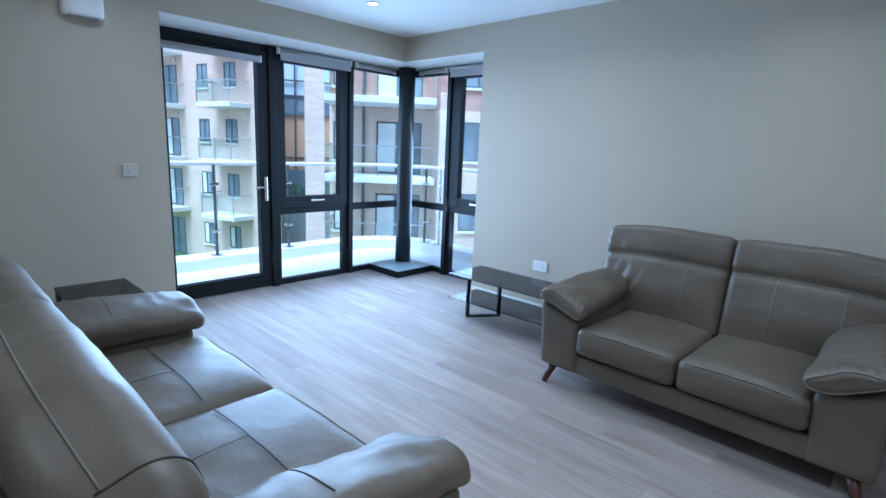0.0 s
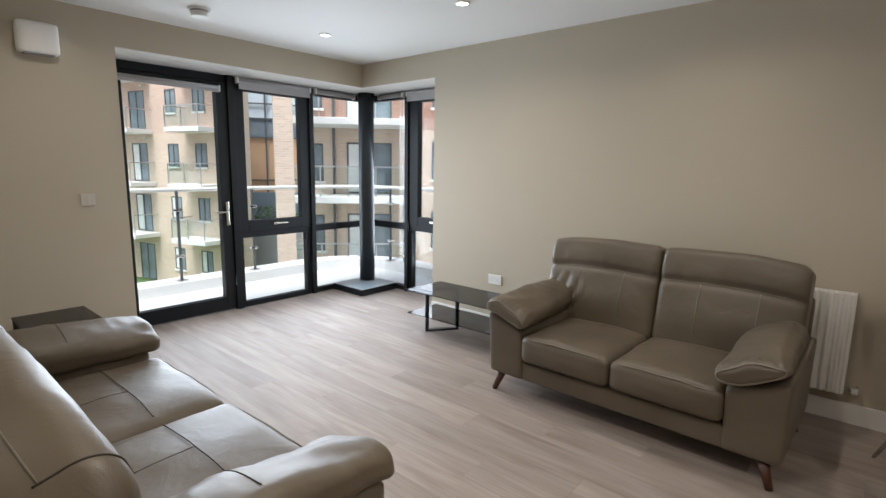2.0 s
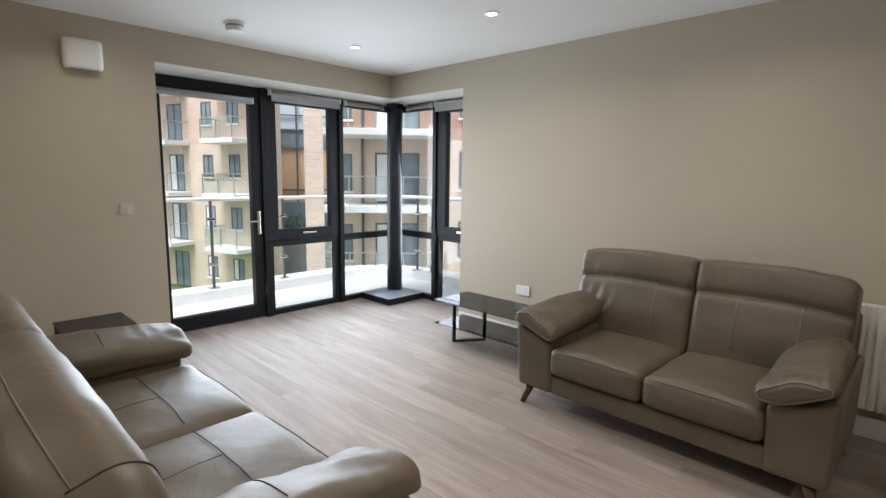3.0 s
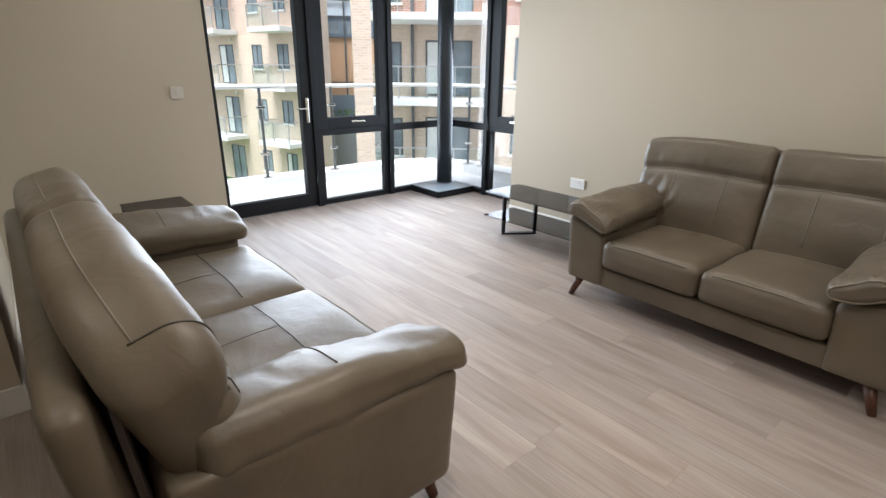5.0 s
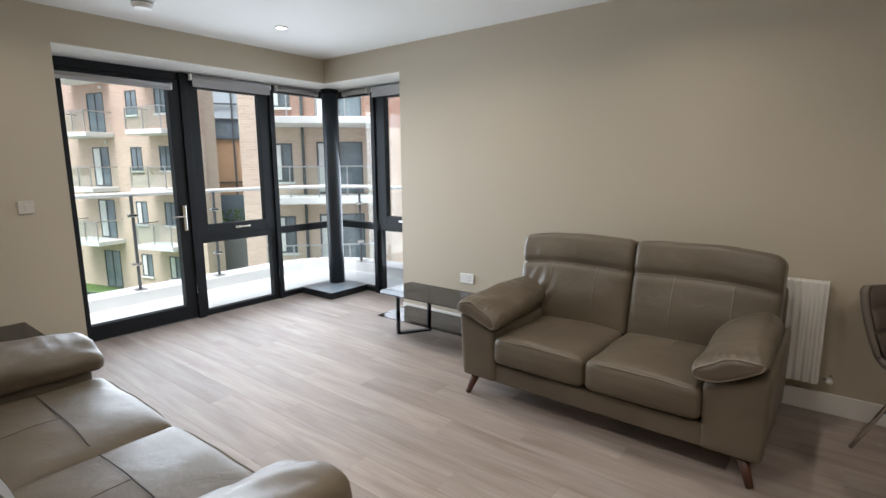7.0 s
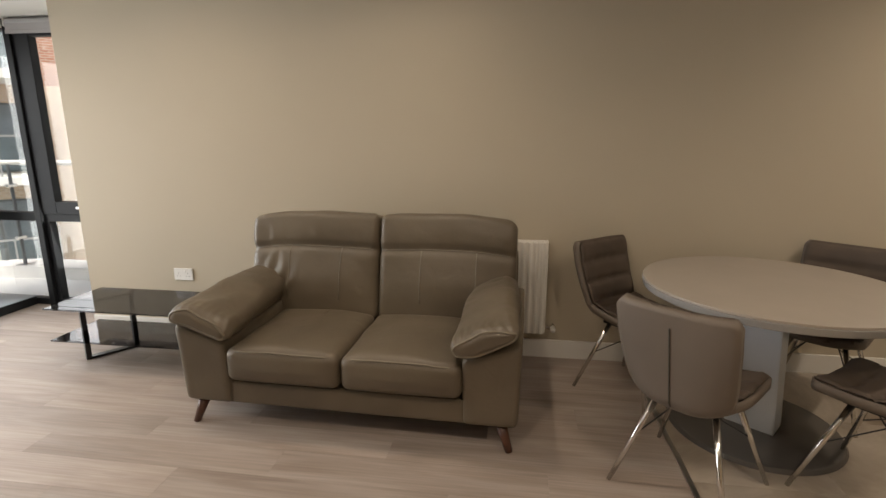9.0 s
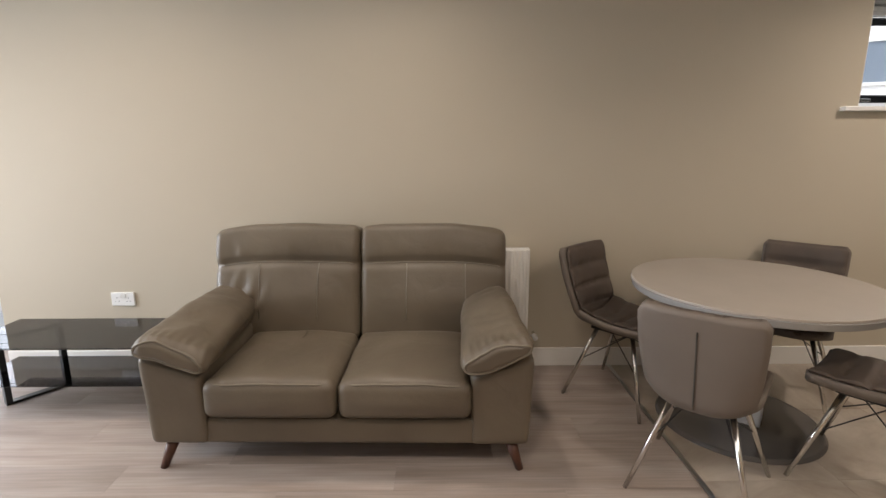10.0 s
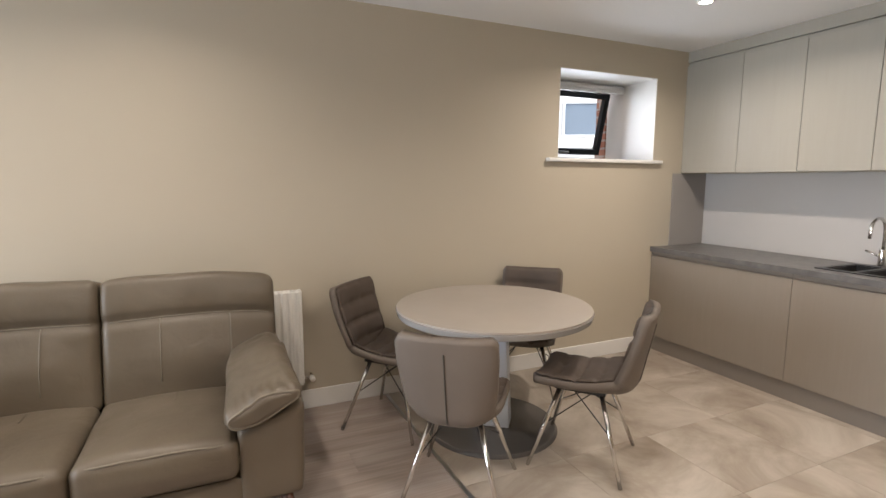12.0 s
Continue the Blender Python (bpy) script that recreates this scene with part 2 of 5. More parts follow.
TABLE_BASE = mottled("dark_gloss_base", (0.10, 0.093, 0.088), 0.12, grain=200, vary=0.1, lift=0.02)
CUPBOARD = oak_material("stone_grey_door", (0.33, 0.31, 0.262), (0.318, 0.298, 0.25))
CUPBOARD_LOW = oak_material("cashmere_door", (0.255, 0.217, 0.176), (0.245, 0.207, 0.167))
PLINTH = mottled("taupe_kickboard", (0.2, 0.175, 0.15), 0.4, grain=200, vary=0.05)
WORKTOP = mottled("grey_stone_worktop", (0.13, 0.124, 0.118), 0.35, grain=90, blot=12, vary=0.25, lift=0.05)
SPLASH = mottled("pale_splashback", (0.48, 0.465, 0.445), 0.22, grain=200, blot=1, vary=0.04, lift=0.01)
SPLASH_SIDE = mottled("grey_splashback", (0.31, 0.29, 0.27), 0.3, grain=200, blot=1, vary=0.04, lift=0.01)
SINK = mottled("black_composite_sink", (0.02, 0.02, 0.021), 0.35, grain=400, vary=0.2, lift=0.15)
BLIND = mottled("grey_roller_fabric", (0.36, 0.355, 0.36), 0.8, grain=900, vary=0.04, lift=0.3, distance=0.0005)
BLIND_WHITE = mottled("white_roller_fabric", (0.7, 0.7, 0.7), 0.8, grain=900, vary=0.03, lift=0.3, distance=0.0005)
LAMP = lamp_material("downlight_lens", (1.0, 0.93, 0.82), 14.0)
DECK = mottled("pale_concrete_deck", (0.74, 0.74, 0.73), 0.8, grain=60, blot=1.2, vary=0.05, lift=0.2)
CONCRETE = mottled("white_render", (0.7, 0.69, 0.67), 0.85, grain=40, blot=0.5, vary=0.05, lift=0.2)
BUFF = brick_material("buff_brick", (0.63, 0.485, 0.37), (0.53, 0.395, 0.295), (0.60, 0.52, 0.44))
PINK = brick_material("pale_red_brick", (0.58, 0.39, 0.30), (0.50, 0.32, 0.24), (0.58, 0.50, 0.43))
RED = brick_material("red_brick", (0.42, 0.2, 0.13), (0.34, 0.15, 0.1), (0.45, 0.38, 0.33))
# base colour lifted to hold the sky haze reflected by distant panes
WINDOW_DARK = mottled("sky_hazed_window_glass", (0.19, 0.22, 0.245), 0.08, grain=3, blot=0.7, vary=0.35, lift=0.02)
FRAME_GREY = mottled("grey_window_frame", (0.10, 0.105, 0.11), 0.5, grain=60)
CURTAIN = mottled("pale_curtain", (0.7, 0.7, 0.68), 0.9, grain=40, vary=0.1)
# opaque pale blue; the sky mirrored in the glazing is in the base colour
SKYGLASS = mottled("sky_painted_glazing", (0.62, 0.68, 0.74), 0.12, grain=3, blot=0.5, vary=0.12, lift=0.01)
CLADDING = mottled("orange_cladding", (0.60, 0.38, 0.23), 0.6, grain=10, blot=0.5, vary=0.1)
BLUEGREY = mottled("blue_grey_cladding", (0.17, 0.21, 0.26), 0.4, grain=10, blot=0.5, vary=0.15)
LAWN = mottled("lawn_grass", (0.10, 0.17, 0.045), 0.9, grain=30, blot=1, vary=0.3, lift=0.4)
PAVING = mottled("grey_paving", (0.3, 0.3, 0.3), 0.85, grain=20, blot=0.6, vary=0.12)


# ---- mesh helpers ----
def part(name, bm, mat, parent=None, label="", smooth=False):
    me = bpy.data.meshes.new(name)
    bm.normal_update()
    bm.to_mesh(me)
    bm.free()
    me.materials.append(mat)
    if smooth:
        me.shade_smooth()
    ob = new(name, me)
    if parent is not None:
        ob.parent = parent
    if label:
        ob["label"] = label
    return ob


def thing(name, m, label, category, group="", kind=""):
    ob = new(name)
    ob.empty_display_size = 0.1
    ob.matrix_world = m
    return tagged(ob, label, category, group, kind)


def add_box(bm, x0, x1, y0, y1, z0, z1, bevel=0.0):
    out = bmesh.ops.create_cube(bm, size=1.0)
    for v in out["verts"]:
        v.co = Vector((x0 + (v.co.x + 0.5) * (x1 - x0), y0 + (v.co.y + 0.5) * (y1 - y0), z0 + (v.co.z + 0.5) * (z1 - z0)))
    if bevel:
        edges = {e for v in out["verts"] for e in v.link_edges}
        bmesh.ops.bevel(bm, geom=list(edges), offset=bevel, segments=2, profile=0.5, affect="EDGES")
    return bm


def box(x0, x1, y0, y1, z0, z1, bevel=0.0):
    return add_box(bmesh.new(), x0, x1, y0, y1, z0, z1, bevel)


def boxes(rows, bevel=0.0):
    bm = bmesh.new()
    for r in rows:
        add_box(bm, *r, bevel)
    return bm


def cyl(r0, r1, depth, seg=24, m=None, bm=None, bevel=0.0):
    """A cone or cylinder along z from 0 to depth, moved by m."""
    bm = bm or bmesh.new()
    out = bmesh.ops.create_cone(bm, cap_ends=True, segments=seg, radius1=r0, radius2=r1, depth=depth)
    vs = out["verts"]
    for v in vs:
        v.co.z += depth / 2
    if bevel:
        rim = [e for e in {e for v in vs for e in v.link_edges} if abs(e.verts[0].co.z - e.verts[1].co.z) < 1e-6]
        res = bmesh.ops.bevel(bm, geom=rim, offset=bevel, segments=3, profile=0.5, affect="EDGES")
        vs = list(set(vs) | set(res["verts"]))
        vs = [v for v in vs if v.is_valid]
    if m is not None:
        for v in vs:
            v.co = m @ v.co
    return bm


def rod(a, b, r0, r1=None, seg=12, bm=None):
    a, b = Vector(a), Vector(b)
    d = b - a
    m = Matrix.Translation(a) @ d.to_track_quat("Z", "Y").to_matrix().to_4x4()
    return cyl(r0, r0 if r1 is None else r1, d.length, seg, m, bm)


def tube(points, r, seg=8, closed=False):
    """A round bar along a line of points."""
    bm = bmesh.new()
    pts = [Vector(p) for p in points]
    rings = []
    n = len(pts)
    for i, p in enumerate(pts):
        a = pts[(i - 1) % n] if closed or i else p
        b = pts[(i + 1) % n] if closed or i < n - 1 else p
        q = (b - a).to_track_quat("Z", "Y")
        rings.append([bm.verts.new(p + q @ Vector((r * math.cos(t), r * math.sin(t), 0))) for t in (2 * math.pi * k / seg for k in range(seg))])
    for i in range(n if closed else n - 1):
        a, b = rings[i], rings[(i + 1) % n]
        for k in range(seg):
            bm.faces.new((a[k], a[(k + 1) % seg], b[(k + 1) % seg], b[k]))
    if not closed:
        bm.faces.new(list(reversed(rings[0])))
        bm.faces.new(rings[-1])
    return bm


def softbox(sx, sy, sz, r, cuts=14, shape=None):
    """A padded block round the origin, its edges rounded by r, then moved by shape(point, unit)."""
    bm = bmesh.new()
    bmesh.ops.create_cube(bm, size=2.0)
    bmesh.ops.subdivide_edges(bm, edges=bm.edges[:], cuts=cuts, use_grid_fill=True)
    h = Vector((sx / 2, sy / 2, sz / 2))
    r = min(r, *h)
    for v in bm.verts:
        u = v.co.copy()
        # gather the lines towards the edges
        g = Vector([math.copysign(1 - (1 - abs(c)) ** 1.35, c) for c in u])
        p = Vector([g[i] * h[i] for i in range(3)])
        core = Vector([max(-h[i] + r, min(h[i] - r, p[i])) for i in range(3)])
        d = p - core
        if d.length > 1e-9:
            p = core + d.normalized() * r
        v.co = shape(p, Vector([p[i] / h[i] for i in range(3)])) if shape else p
    return bm


def moved(bm, m):
    bmesh.ops.transform(bm, matrix=m, verts=bm.verts[:])
    return bm


def structure(ob, label, category):
    return tagged(ob, label, category, kind="structure")


# ---- walls, ceiling, openings ----
OUT = -4.80      # outer face, west
OUTN = 4.36      # outer face, north
TOP = CEIL + 0.25
wall_w = part("wall_west", boxes([(OUT, W, S - 0.15, DOOR_Y, -0.2, TOP), (OUT, W, DOOR_Y, OUTN, HEAD, TOP)]), PAINT)
structure(wall_w, "beige painted wall with a deep glazed corner opening", "wall")
SWX0, SWX1, SWZ0, SWZ1 = 2.205, 3.21, 1.665, 2.345
wall_n = part("wall_north", boxes([
    (W, OPEN_X, N, OUTN, HEAD, TOP),
    (OPEN_X, SWX0, N, OUTN, -0.2, TOP), (SWX1, E + 0.15, N, OUTN, -0.2, TOP),
    (SWX0, SWX1, N, OUTN, -0.2, SWZ0), (SWX0, SWX1, N, OUTN, SWZ1, TOP)]), PAINT)
structure(wall_n, "long beige painted wall behind the sofa", "wall")
wall_e = part("wall_east", box(E, E + 0.15, S - 0.15, N, -0.2, TOP), PAINT)
structure(wall_e, "beige painted wall behind the kitchen units", "wall")
DX0, DX1, DH = -0.42, 0.46, 2.06
RX0, RX1, RY = -2.35, -0.60, -1.30        # recess behind the wide sofa
wall_s = part("wall_south", boxes([
    (W, RX0, S - 0.15, S, -0.2, TOP), (RX0 - 0.15, RX0, RY, S - 0.15, -0.2, TOP), (RX0 - 0.15, RX1, RY - 0.15, RY, -0.2, TOP), (RX1, DX0, RY - 0.15, S, -0.2, TOP),
    (DX1, E, S - 0.15, S, -0.2, TOP), (DX0, DX1, S - 0.15, S, DH, TOP)]), PAINT)
structure(wall_s, "beige painted wall with a recess and the entrance doorway", "wall")
hall = part("wall_hallway", boxes([(1.5, 1.6, -1.8, S - 0.15, -0.2, TOP), (DX0 - 0.1, 1.6, -1.9, -1.8, -0.2, TOP), (DX0 - 0.1, DX0, -1.8, RY - 0.15, -0.2, TOP)]), PAINT)
structure(hall, "plain beige painted hallway walls", "wall")
ceil = part("ceiling", boxes([(W, E, S, N, CEIL, CEIL + 0.2), (RX0, RX1, RY, S, CEIL, CEIL + 0.2), (DX0, 1.5, -1.8, S - 0.15, CEIL, CEIL + 0.2)]), WHITE)
structure(ceil, "smooth white painted ceiling", "ceiling")
# pale reveals of the head and of the small window, laid just proud of the wall
soffit = part("trim_opening_head", boxes([(OUT, W - 0.003, DOOR_Y, OUTN, HEAD - 0.006, HEAD), (W - 0.003, OPEN_X, N + 0.003, OUTN, HEAD - 0.006, HEAD)]), GLOSS)
structure(soffit, "white painted soffit over the corner glazing", "trim")
reveal = part("trim_small_window", boxes([
    (SWX0, SWX0 + 0.006, N + 0.003, OUTN, SWZ0, SWZ1), (SWX1 - 0.006, SWX1, N + 0.003, OUTN, SWZ0, SWZ1), (SWX0, SWX1, N + 0.003, OUTN, SWZ1 - 0.006, SWZ1)]), GLOSS)
structure(reveal, "white painted reveal of the small kitchen window", "trim")
base = part("floor", boxes([(OUT, TILE_X, S - 0.1, OUTN, -0.25, -0.012), (RX0, RX1, RY, S - 0.1, -0.25, -0.012)]), GAP)
structure(base, "grey oak plank floor", "floor")
base_t = part("floor_kitchen", box(TILE_X, E, S - 0.1, N, -0.25, -0.006), GROUT)
structure(base_t, "large beige stone floor tiles", "floor")
hallfloor = part("floor_hallway", box(DX0, 1.5, -1.8, S - 0.1, -0.25, -0.002), PLANK)
structure(hallfloor, "grey oak hallway floor", "floor")
strip = part("threshold_strip", box(TILE_X - 0.012, TILE_X + 0.012, S, N, -0.01, 0.004, 0.002), STEEL)
structure(strip, "thin metal strip between wood and tile", "trim")


def skirting(name, x0, x1, y0, y1):
    bm = box(x0, x1, y0, y1, 0.0, 0.125, 0.004)
    return structure(part(name, bm, GLOSS), "white painted skirting board", "skirting")


skirting("baseboard", OPEN_X, 3.30, N - 0.016, N - 0.001)
skirting("baseboard", W + 0.001, W + 0.016, S + 0.017, DOOR_Y)
skirting("baseboard", W, RX0, S + 0.001, S + 0.016)
skirting("baseboard", RX0 + 0.001, RX0 + 0.016, RY, S + 0.016)
skirting("baseboard", RX0 + 0.016, RX1, RY + 0.001, RY + 0.016)
skirting("baseboard", DX1 + 0.07, 3.30, S + 0.001, S + 0.016)

# entrance door: oak, swung wide open into the room
arch = part("trim_doorway", boxes([
    (DX0 - 0.07, DX0, S, S + 0.018, 0, DH + 0.07), (DX1, DX1 + 0.07, S, S + 0.018, 0, DH + 0.07), (DX0, DX1, S, S + 0.018, DH, DH + 0.07),
    (DX0, DX0 + 0.02, S - 0.15, S, 0, DH), (DX1 - 0.02, DX1, S - 0.15, S, 0, DH), (DX0 + 0.02, DX1 - 0.02, S - 0.15, S, DH - 0.02, DH)], 0.002), GLOSS)
structure(arch, "white painted door frame and architrave", "door frame")
leaf = thing("door_1", pose(DX1 - 0.02, S + 0.03, 0, 0, 0, 180 - 125), "oak veneered door standing wide open", "door", kind="structure")
part("door_leaf", box(0, 0.83, -0.022, 0.022, 0.006, 2.03, 0.002), OAK, leaf)
for s in (-1, 1):
    h = part("door_handle", rod((0.77, s * 0.022, 1.02), (0.77, s * 0.07, 1.02), 0.011), CHROME, leaf, "chrome lever handle", True)
    part("lever", tube([(0.77, s * 0.068, 1.02), (0.72, s * 0.072, 1.02), (0.65, s * 0.072, 1.02)], 0.009), CHROME, h, smooth=True)


# ---- corner glazing ----
def bar_w(y0, y1, z0, z1, d0=-0.07, d1=0.0, b=0.003):
    return box(GW + d0, GW + d1, y0, y1, z0, z1, b)


def bar_n(x0, x1, z0, z1, d0=0.0, d1=0.07, b=0.003):
    return box(x0, x1, GN + d0, GN + d1, z0, z1, b)


def pane(name, bm, parent, label=""):
    ob = part(name, bm, GLASS, parent, label)
    ob.visible_shadow = False
    return ob


TF = HEAD - 0.008
win_w = thing("window_1", pose(0, 0, 0), "anthracite framed full-height window beside the balcony door", "window", kind="structure")
part("mullion", bar_w(2.455, 2.525, 0, TF, -0.08, 0.03), ALU, win_w)
part("mullion", bar_w(3.385, 3.44, 0, TF, -0.08, 0.03), ALU, win_w)
part("frame_head", bar_w(2.525, GN, 2.27, TF), ALU, win_w)
part("frame_foot", bar_w(2.525, GN, 0.0, 0.055), ALU, win_w)
part("transom", bar_w(2.525, 3.385, 0.735, 0.80), ALU, win_w)
part("transom", bar_w(3.44, GN, 0.735, 0.81), ALU, win_w)
part("jamb", bar_w(2.525, 2.565, 0.055, 0.735), ALU, win_w)
part("jamb", bar_w(3.325, 3.385, 0.055, 0.735), ALU, win_w)
sash = part("sash", boxes([(GW - 0.06, GW + 0.012, 2.527, 2.625, 0.80, 2.27), (GW - 0.06, GW + 0.012, 3.265, 3.383, 0.80, 2.27),
                           (GW - 0.06, GW + 0.012, 2.625, 3.265, 0.80, 0.915), (GW - 0.06, GW + 0.012, 2.625, 3.265, 2.215, 2.27)], 0.004), ALU, win_w)
part("window_handle", boxes([(GW + 0.012, GW + 0.03, 2.90, 2.97, 0.855, 0.88), (GW + 0.03, GW + 0.044, 2.93, 3.06, 0.86, 0.876)], 0.004), CHROME, sash, "chrome window handle")
pane("pane", box(GW - 0.035, GW - 0.029, 2.625, 3.265, 0.915, 2.215), win_w)
pane("pane", box(GW - 0.035, GW - 0.029, 2.565, 3.325, 0.055, 0.735), win_w)
pane("pane", box(GW - 0.035, GW - 0.029, 3.44, GN - 0.004, 0.81, 2.27), win_w)
pane("pane", box(GW - 0.035, GW - 0.029, 3.44, GN - 0.004, 0.055, 0.735), win_w)

door_b = thing("door_2", pose(0, 0, 0), "closed anthracite glazed balcony door", "door", kind="structure")
part("door_frame", boxes([(GW - 0.08, GW, DOOR_Y + 0.001, DOOR_Y + 0.05, 0, TF), (GW - 0.08, GW, DOOR_Y + 0.05, 2.455, 2.27, TF)], 0.003), ALU, door_b)
dl = part("door_leaf", boxes([(GW - 0.07, GW + 0.012, DOOR_Y + 0.055, 1.545, 0.012, 2.265), (GW - 0.07, GW + 0.012, 2.35, 2.45, 0.012, 2.265),
                              (GW - 0.07, GW + 0.012, 1.545, 2.35, 0.012, 0.145), (GW - 0.07, GW + 0.012, 1.545, 2.35, 2.19, 2.265)], 0.004), ALU, door_b)
pane("pane", box(GW - 0.035, GW - 0.029, 1.545, 2.35, 0.145, 2.19), door_b)
hp = part("handle_plate", box(GW + 0.012, GW + 0.024, 2.385, 2.42, 0.88, 1.12, 0.006), CHROME, dl, "chrome handle plate")
part("lever", tube([(GW + 0.02, 2.40, 1.02), (GW + 0.065, 2.40, 1.02), (GW + 0.072, 2.385, 1.02), (GW + 0.072, 2.27, 1.02)], 0.009), CHROME, door_b, "chrome lever handle", True)
for z in (0.25, 1.1, 1.95):
    part("hinge", cyl(0.011, 0.011, 0.09, 12, pose(GW + 0.012, DOOR_Y + 0.052, z)), CHROME, door_b)

win_n = thing("window_2", pose(0, 0, 0), "anthracite framed full-height window returning round the corner", "window", kind="structure")
part("mullion", bar_n(-4.0, -3.945, 0, TF, -0.03, 0.08), ALU, win_n)
part("corner_post", box(GW - 0.07, GW + 0.01, GN - 0.01, GN + 0.07, 0, TF, 0.003), ALU, win_n)
part("frame_head", bar_n(GW + 0.01, OPEN_X, 2.27, TF), ALU, win_n)
part("frame_foot", bar_n(GW + 0.01, OPEN_X, 0.0, 0.055), ALU, win_n)
part("transom", bar_n(GW + 0.01, -4.0, 0.745, 0.82), ALU, win_n)
part("transom", bar_n(-3.945, OPEN_X, 0.745, 0.81), ALU, win_n)
part("jamb", bar_n(-3.945, -3.90, 0.055, 0.745), ALU, win_n)
part("jamb", bar_n(OPEN_X - 0.06, OPEN_X - 0.001, 0.055, 0.745), ALU, win_n)
sn = part("sash", boxes([(-3.943, -3.80, GN - 0.012, GN + 0.06, 0.81, 2.27), (OPEN_X - 0.11, OPEN_X - 0.002, GN - 0.012, GN + 0.06, 0.81, 2.27),
                         (-3.80, OPEN_X - 0.11, GN - 0.012, GN + 0.06, 0.81, 0.915), (-3.80, OPEN_X - 0.11, GN - 0.012, GN + 0.06, 2.215, 2.27)], 0.004), ALU, win_n)
part("window_handle", boxes([(-3.60, -3.53, GN - 0.03, GN - 0.012, 0.855, 0.88), (-3.58, -3.45, GN - 0.044, GN - 0.03, 0.86, 0.876)], 0.004), CHROME, sn, "chrome window handle")
pane("pane", box(-3.80, OPEN_X - 0.11, GN + 0.029, GN + 0.035, 0.915, 2.215), win_n)
pane("pane", box(-3.90, OPEN_X - 0.06, GN + 0.029, GN + 0.035, 0.055, 0.745), win_n)
pane("pane", box(GW + 0.014, -4.0, GN + 0.029, GN + 0.035, 0.82, 2.27), win_n)
pane("pane", box(GW + 0.014, -4.0, GN + 0.029, GN + 0.035, 0.055, 0.745), win_n)

# round column on its boxed plinth in the corner
col = thing("column", pose(-4.50, 4.07, 0), "slate grey round steel column on a boxed plinth", "column", kind="structure")
part("plinth", box(GW + 0.005 + 4.50, 0.345, -0.38, GN - 0.005 - 4.07, 0, 0.072, 0.003), ALU, col)
part("plinth_top", box(GW + 0.005 + 4.50, 0.35, -0.385, GN - 0.005 - 4.07, 0.0725, 0.08, 0.002), ALU_TOP, col, "grey metal plinth top")
part("shaft", cyl(0.092, 0.092, HEAD - 0.095, 40, pose(0, 0, 0.081)), COLUMN, col, smooth=True)
part("collar", cyl(0.105, 0.1, 0.012, 40, pose(0, 0, 0.0805)), ALU_TOP, col)
part("cap", cyl(0.098, 0.098, 0.05, 40, pose(0, 0, HEAD - 0.06)), ALU, col, smooth=False)


def roller(name, a, b, z, drop, facing, mat, label):
    """A roller blind rolled up under the head. facing: 'x' or 'y', the way the room lies."""
    a, b = Vector(a), Vector(b)
    t = thing(name, Matrix.Translation(((a + b) / 2).to_3d() + Vector((0, 0, z))), label, "roller blind")
    d = (b - a).to_3d() / 2
    n = Vector((1, 0, 0)) if facing == "x" else Vector((0, -1, 0))
    part("roll", rod(-d * 0.985, d * 0.985, 0.027, seg=20), mat, t, smooth=True)
    u = d.normalized()
    bm = bmesh.new()
    m = Matrix((u, n, (0, 0, 1))).transposed().to_4x4()
    add_box(bm, -d.length * 0.98, d.length * 0.98, -0.002 + 0.024, 0.0 + 0.024, -drop, 0.0)
    part("fabric", moved(bm, m), mat, t)
    bm = box(-d.length * 0.98, d.length * 0.98, 0.016, 0.03, -drop - 0.026, -drop, 0.003)
    part("bottom_bar", moved(bm, m), mat, t)
    for s in (-1, 1):
        bm = box(s * d.length - 0.006, s * d.length + 0.006, -0.025, 0.028, -0.03, 0.03, 0.003)
        part("bracket", moved(bm, m), PLASTIC, t)
    return t


BL = "grey fabric roller blind rolled up under the window head"
blind_door = roller("roller_blind", (GW + 0.05, 1.46), (GW + 0.05, 2.36), 2.20, 0.01, "x", BLIND, BL)
blind_mid = roller("roller_blind", (GW + 0.06, 2.54), (GW + 0.06, 3.37), HEAD - 0.045, 0.06, "x", BLIND, BL)
roller("roller_blind", (GW + 0.045, 3.46), (GW + 0.045, 4.0), HEAD - 0.045, 0.0, "x", BLIND, BL)
roller("roller_blind", (-4.41, GN - 0.045), (-4.01, GN - 0.045), HEAD - 0.045, 0.0, "y", BLIND, BL)
roller("roller_blind", (-3.92, GN - 0.06), (OPEN_X - 0.02, GN - 0.06), HEAD - 0.045, 0.06, "y", BLIND, BL)



def chain(blind, x, y, z0, z1):
    """A loop of cord hanging at one end of a roller blind, with its small weight."""
    o = blind.matrix_world.translation
    pts = [(x - o.x, y - 0.008 - o.y, z0 - o.z), (x - o.x, y - 0.008 - o.y, z1 - o.z), (x - o.x, y - o.y, z1 - 0.008 - o.z), (x - o.x, y + 0.008 - o.y, z1 - o.z), (x - o.x, y + 0.008 - o.y, z0 - o.z)]
    c = part("cord", tube(pts, 0.0022, 6), BLACK, blind, "thin black pull cord")
    part("cord_weight", box(x - 0.008 - o.x, x + 0.008 - o.x, y - 0.013 - o.y, y + 0.013 - o.y, z1 - 0.06 - o.z, z1 + 0.005 - o.z, 0.004), BLACK, c)


chain(blind_mid, GW + 0.062, 3.405, HEAD - 0.05, 1.16)
chain(blind_door, GW + 0.05, 1.425, 2.19, 1.05)

